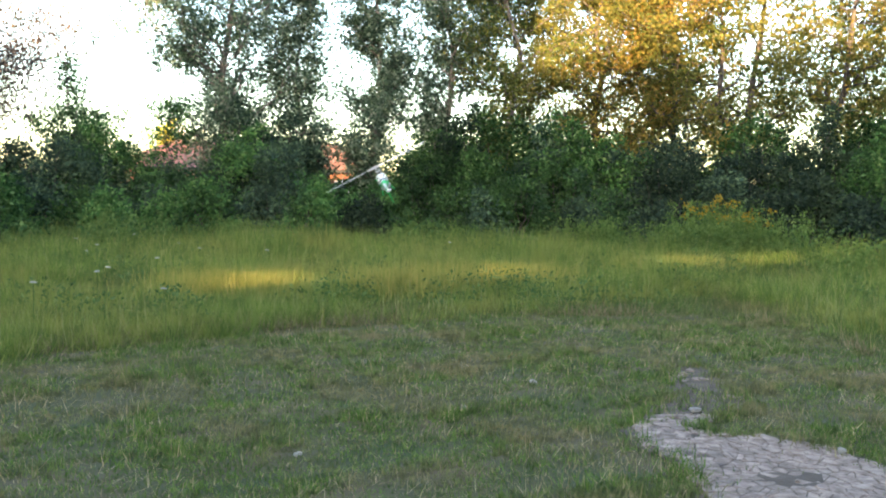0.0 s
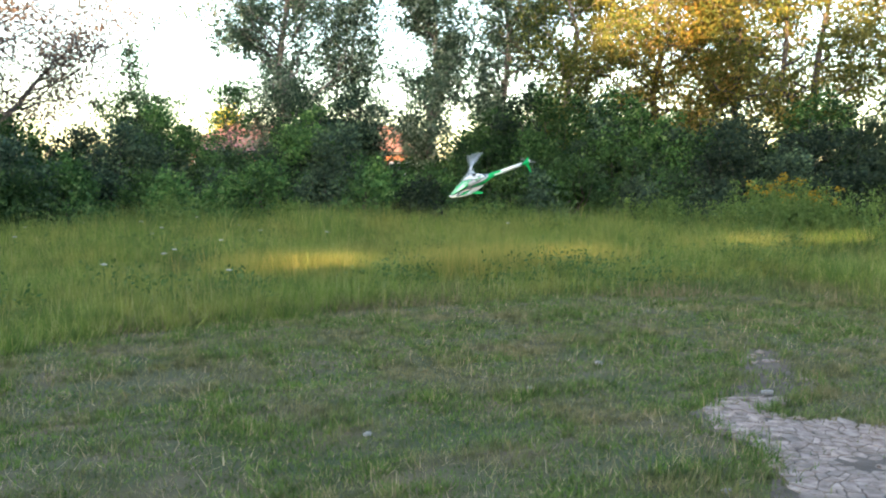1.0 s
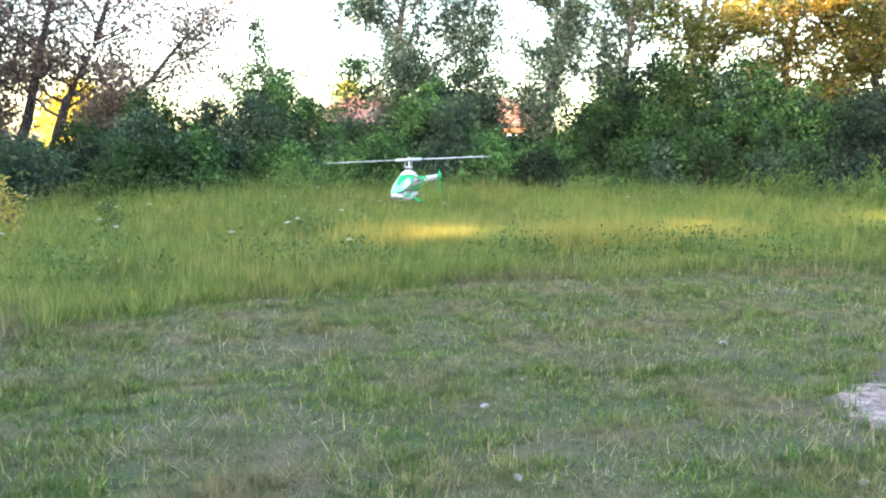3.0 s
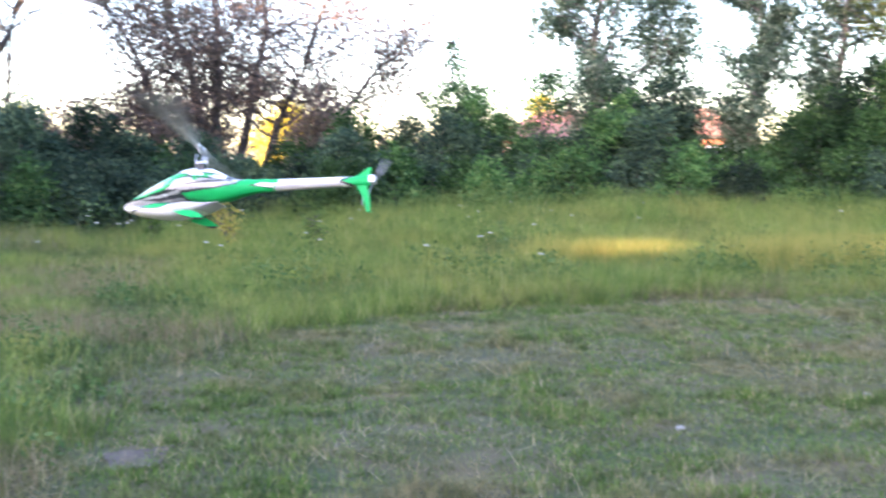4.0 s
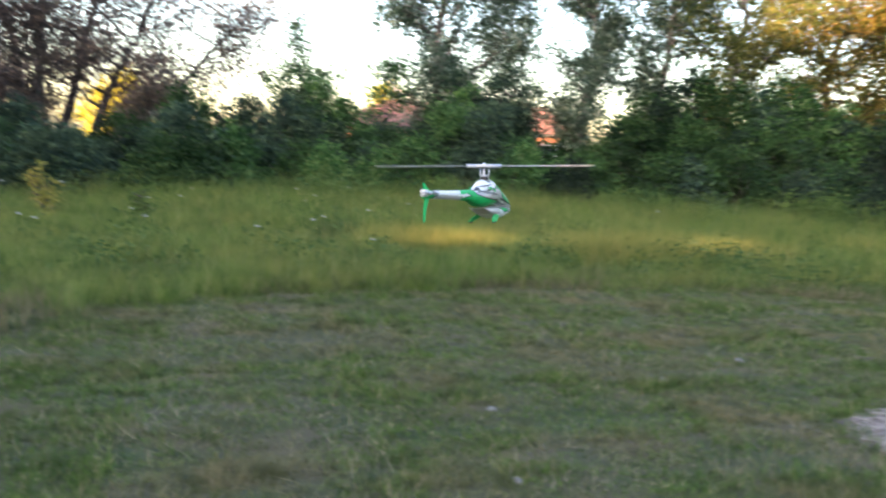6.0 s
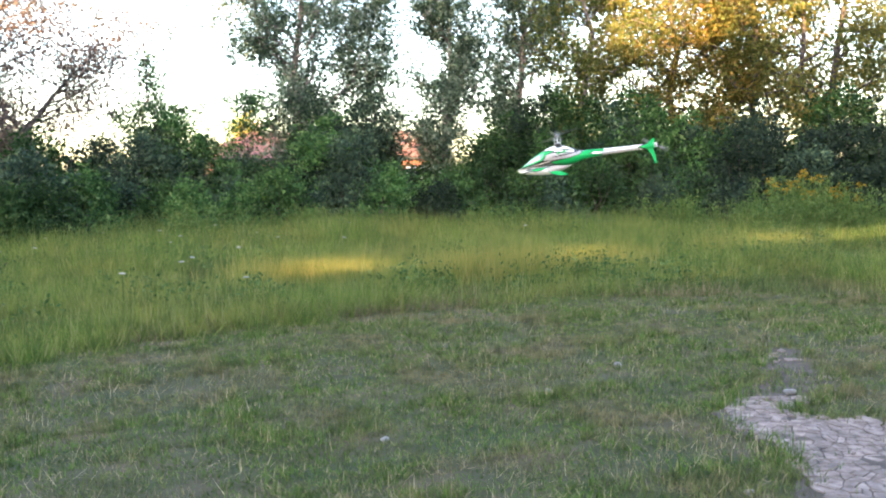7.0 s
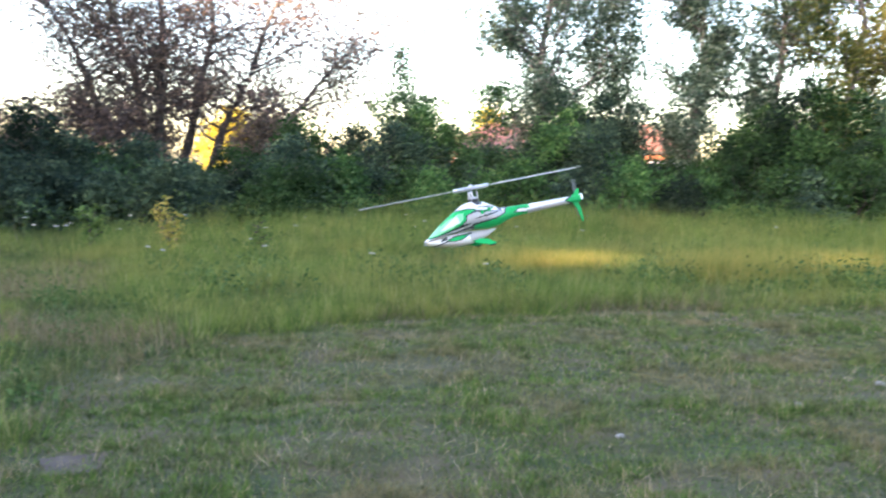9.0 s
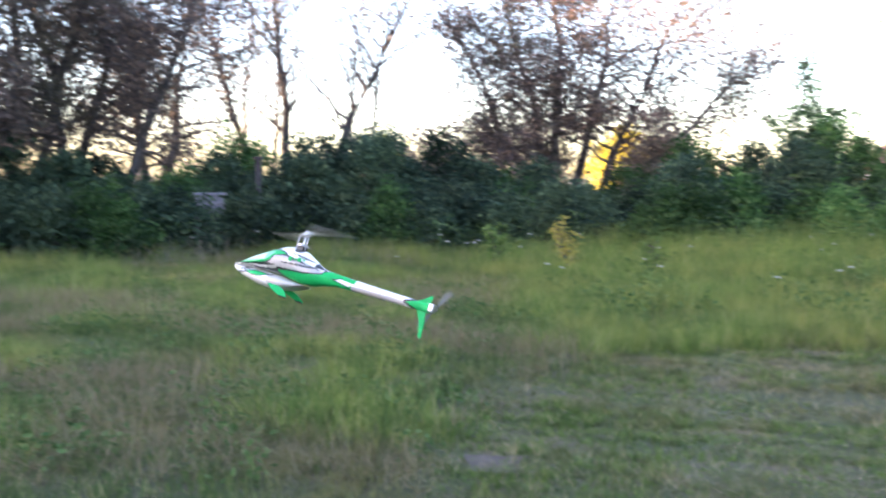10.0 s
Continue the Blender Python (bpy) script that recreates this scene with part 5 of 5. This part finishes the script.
    part("rotor_button", rod((0, 0, 0.0), (0, 0, 0.024), 0.012), M_METAL, rotor)
    for s in (0, 180):
        part("blade_grip", rod((0.04, 0, 0), (0.125, 0, 0), 0.014), M_METAL, rotor, place=pose(0, 0, 0, 0, 0, s))
        part("rotor_blade", blade_mesh(0.11, 0.79, 0.058, 0.009), M_BLADE, rotor, "pale grey rotor blade", pose(0, 0, 0, 4, 0, s))
    part("tail_gearbox", box((0.04, 0.045, 0.045), (-0.955, -0.01, -0.025), 0.008), M_METAL, ob)
    tail = part("tail_rotor", rod((0, 0.03, 0), (0, -0.012, 0), 0.011), M_METAL, ob, "small two-bladed tail rotor", pose(-0.958, -0.05, -0.025))
    for s in (0, 180):
        part("tail_blade", blade_mesh(0.012, 0.142, 0.024, 0.005), M_TAILBLADE, tail, "pale grey tail blade", pose(0, 0, 0, 90, s, 0))
    return ob, rotor, tail


ground()
grasses()
shade_screen()
woods()
saplings()
flowers()
goldenrod()
house()
car()
utility_box()
stone(0.9, 7.26, 0.045, 3)
stone(2.0, 6.3, 0.042, 5, label="pale angular stone on the cracked mud")
stone(2.6, 5.25, 0.034, 7, label="small pale stone at the rim of the bare earth")
stone(-0.72, 5.05, 0.028, 8)
stone(0.3, 6.3, 0.03, 9)
stone(1.2, 4.3, 0.028, 10, label="small pale stone at the rim of the bare earth")
stone(-0.4, 4.0, 0.03, 12)
earth_patch("bare_earth", PATCH, "dry cracked bare earth in the turf", 290, 0.078, 4)
earth_patch("worn_earth", SMALL, "small worn patch of bare earth", 0, 0.1, 6)
copter, main_rotor, tail_rotor = helicopter()


# ---- what moves ----
FLIGHT = [
    (0, -0.767, 12.576, 1.739, 98.0, -8.9, -29.8),
    (0.2, -0.542, 12.681, 1.882, 116.3, -1.2, -28.0),
    (0.3, -0.334, 12.720, 1.853, 125.2, 3.7, -30.9),
    (0.5, -0.089, 12.748, 1.889, 141.5, 9.9, -30.6),
    (1, -0.305, 13.153, 1.445, 203.0, 19.6, -9.3),
    (1.5, -0.977, 12.793, 1.260, 251.2, 15.0, 9.6),
    (2, -1.474, 11.940, 1.474, 268.6, 10.9, 4.0),
    (2.2, -1.591, 11.345, 1.486, 269.3, 13.6, -6.1),
    (2.4, -1.677, 10.635, 1.449, 270.2, 8.5, -5.8),
    (2.6, -1.747, 9.836, 1.380, 270.2, 3.6, -3.3),
    (2.8, -1.817, 8.978, 1.298, 268.4, 1.4, -1.1),
    (3, -1.905, 8.087, 1.220, 263.7, 2.3, 1.7),
    (3.15, -1.991, 7.416, 1.177, 257.6, 4.6, 5.3),
    (3.3, -2.103, 6.755, 1.154, 249.0, 7.4, 10.4),
    (3.5, -2.302, 5.907, 1.166, 232.7, 8.6, 16.1),
    (3.7, -2.534, 4.965, 1.259, 218.5, 7.2, 20.4),
    (4, -3.120, 3.879, 1.427, 193.7, 3.7, 19.8),
    (4.2, -3.826, 3.286, 1.567, 175.3, 2.8, 27.7),
    (4.3, -3.965, 3.118, 1.590, 157.9, 4.4, 34.4),
    (4.4, -4.056, 2.925, 1.643, 145.8, 5.3, 38.2),
    (4.5, -4.280, 2.859, 1.680, 138.1, 9.0, 38.3),
    (4.6, -4.402, 2.791, 1.706, 128.9, 10.8, 43.6),
    (4.7, -4.348, 2.835, 1.725, 118.9, 14.7, 45.5),
    (5, -3.997, 2.974, 1.598, 100.0, 22.5, 29.5),
    (5.2, -3.756, 3.599, 1.358, 79.6, 24.4, 14.7),
    (5.5, -2.835, 4.363, 1.346, 67.0, 18.1, 10.7),
    (5.7, -2.121, 5.020, 1.281, 65.3, 12.1, 5.3),
    (5.8, -1.721, 5.417, 1.262, 65.1, 9.0, 0.7),
    (6, -1.065, 6.220, 1.251, 77.0, 2.8, -5.1),
    (6.1, -0.879, 6.665, 1.243, 82.3, 2.0, -8.6),
    (6.2, -0.587, 7.170, 1.280, 91.9, -0.7, -6.4),
    (6.4, -0.119, 7.971, 1.389, 111.4, -2.5, -2.3),
    (6.6, 0.210, 8.526, 1.520, 131.3, -1.8, -0.4),
    (6.8, 0.415, 8.868, 1.653, 151.4, 1.2, 0.2),
    (7, 0.513, 9.029, 1.764, 171.8, 7.0, 0.3),
    (7.15, 0.524, 9.053, 1.818, 187.1, 13.0, 0.7),
    (7.3, 0.491, 9.008, 1.838, 202.5, 18.7, 1.5),
    (7.5, 0.385, 8.862, 1.797, 222.9, 17.0, 3.1),
    (8, -0.117, 8.193, 1.804, 232.7, 14.1, 9.6),
    (8.5, -0.863, 7.009, 1.672, 233.4, 11.8, 7.0),
    (8.8, -1.445, 6.261, 1.440, 233.7, 11.3, 6.2),
    (9, -1.849, 5.718, 1.239, 233.6, 9.3, 8.3),
    (9.3, -2.553, 4.912, 0.964, 234.5, 4.6, 6.7),
    (9.5, -3.096, 4.332, 0.905, 228.3, 0.1, 5.5),
    (9.7, -3.607, 3.715, 0.862, 216.1, -3.0, 7.3),
    (10, -4.491, 3.026, 1.060, 196.8, -10.1, 17.8),
]
BLADE_AT = [82, 80, 60, 145, 99, 120, 124, 53, 99, 81, 31, 146, 116, 100, 100, 60, 131, 137, 160, 104, 135]


def motions():
    walk(copter, [(t, pose(x, y, z, roll, pitch, yaw)) for t, x, y, z, yaw, pitch, roll in FLIGHT])
    turn, rows, tail_rows = BLADE_AT[0], [], []
    for k in range(20):
        step = ((BLADE_AT[k + 1] - BLADE_AT[k]) % 180 + 180 * 6) / 15
        step = step if step < 84 else step - 12
        for i in range(15):
            rows.append(((k * 15 + i) / 30, pose(0, 0, 0.195, 0, 0, turn % 360)))
            turn += step
    rows.append((10.0, pose(0, 0, 0.195, 0, 0, turn % 360)))
    walk(main_rotor, rows)
    walk(tail_rotor, [(i / 30, pose(-0.958, -0.05, -0.025, 0, (83 * i) % 360, 0)) for i in range(301)])


motions()
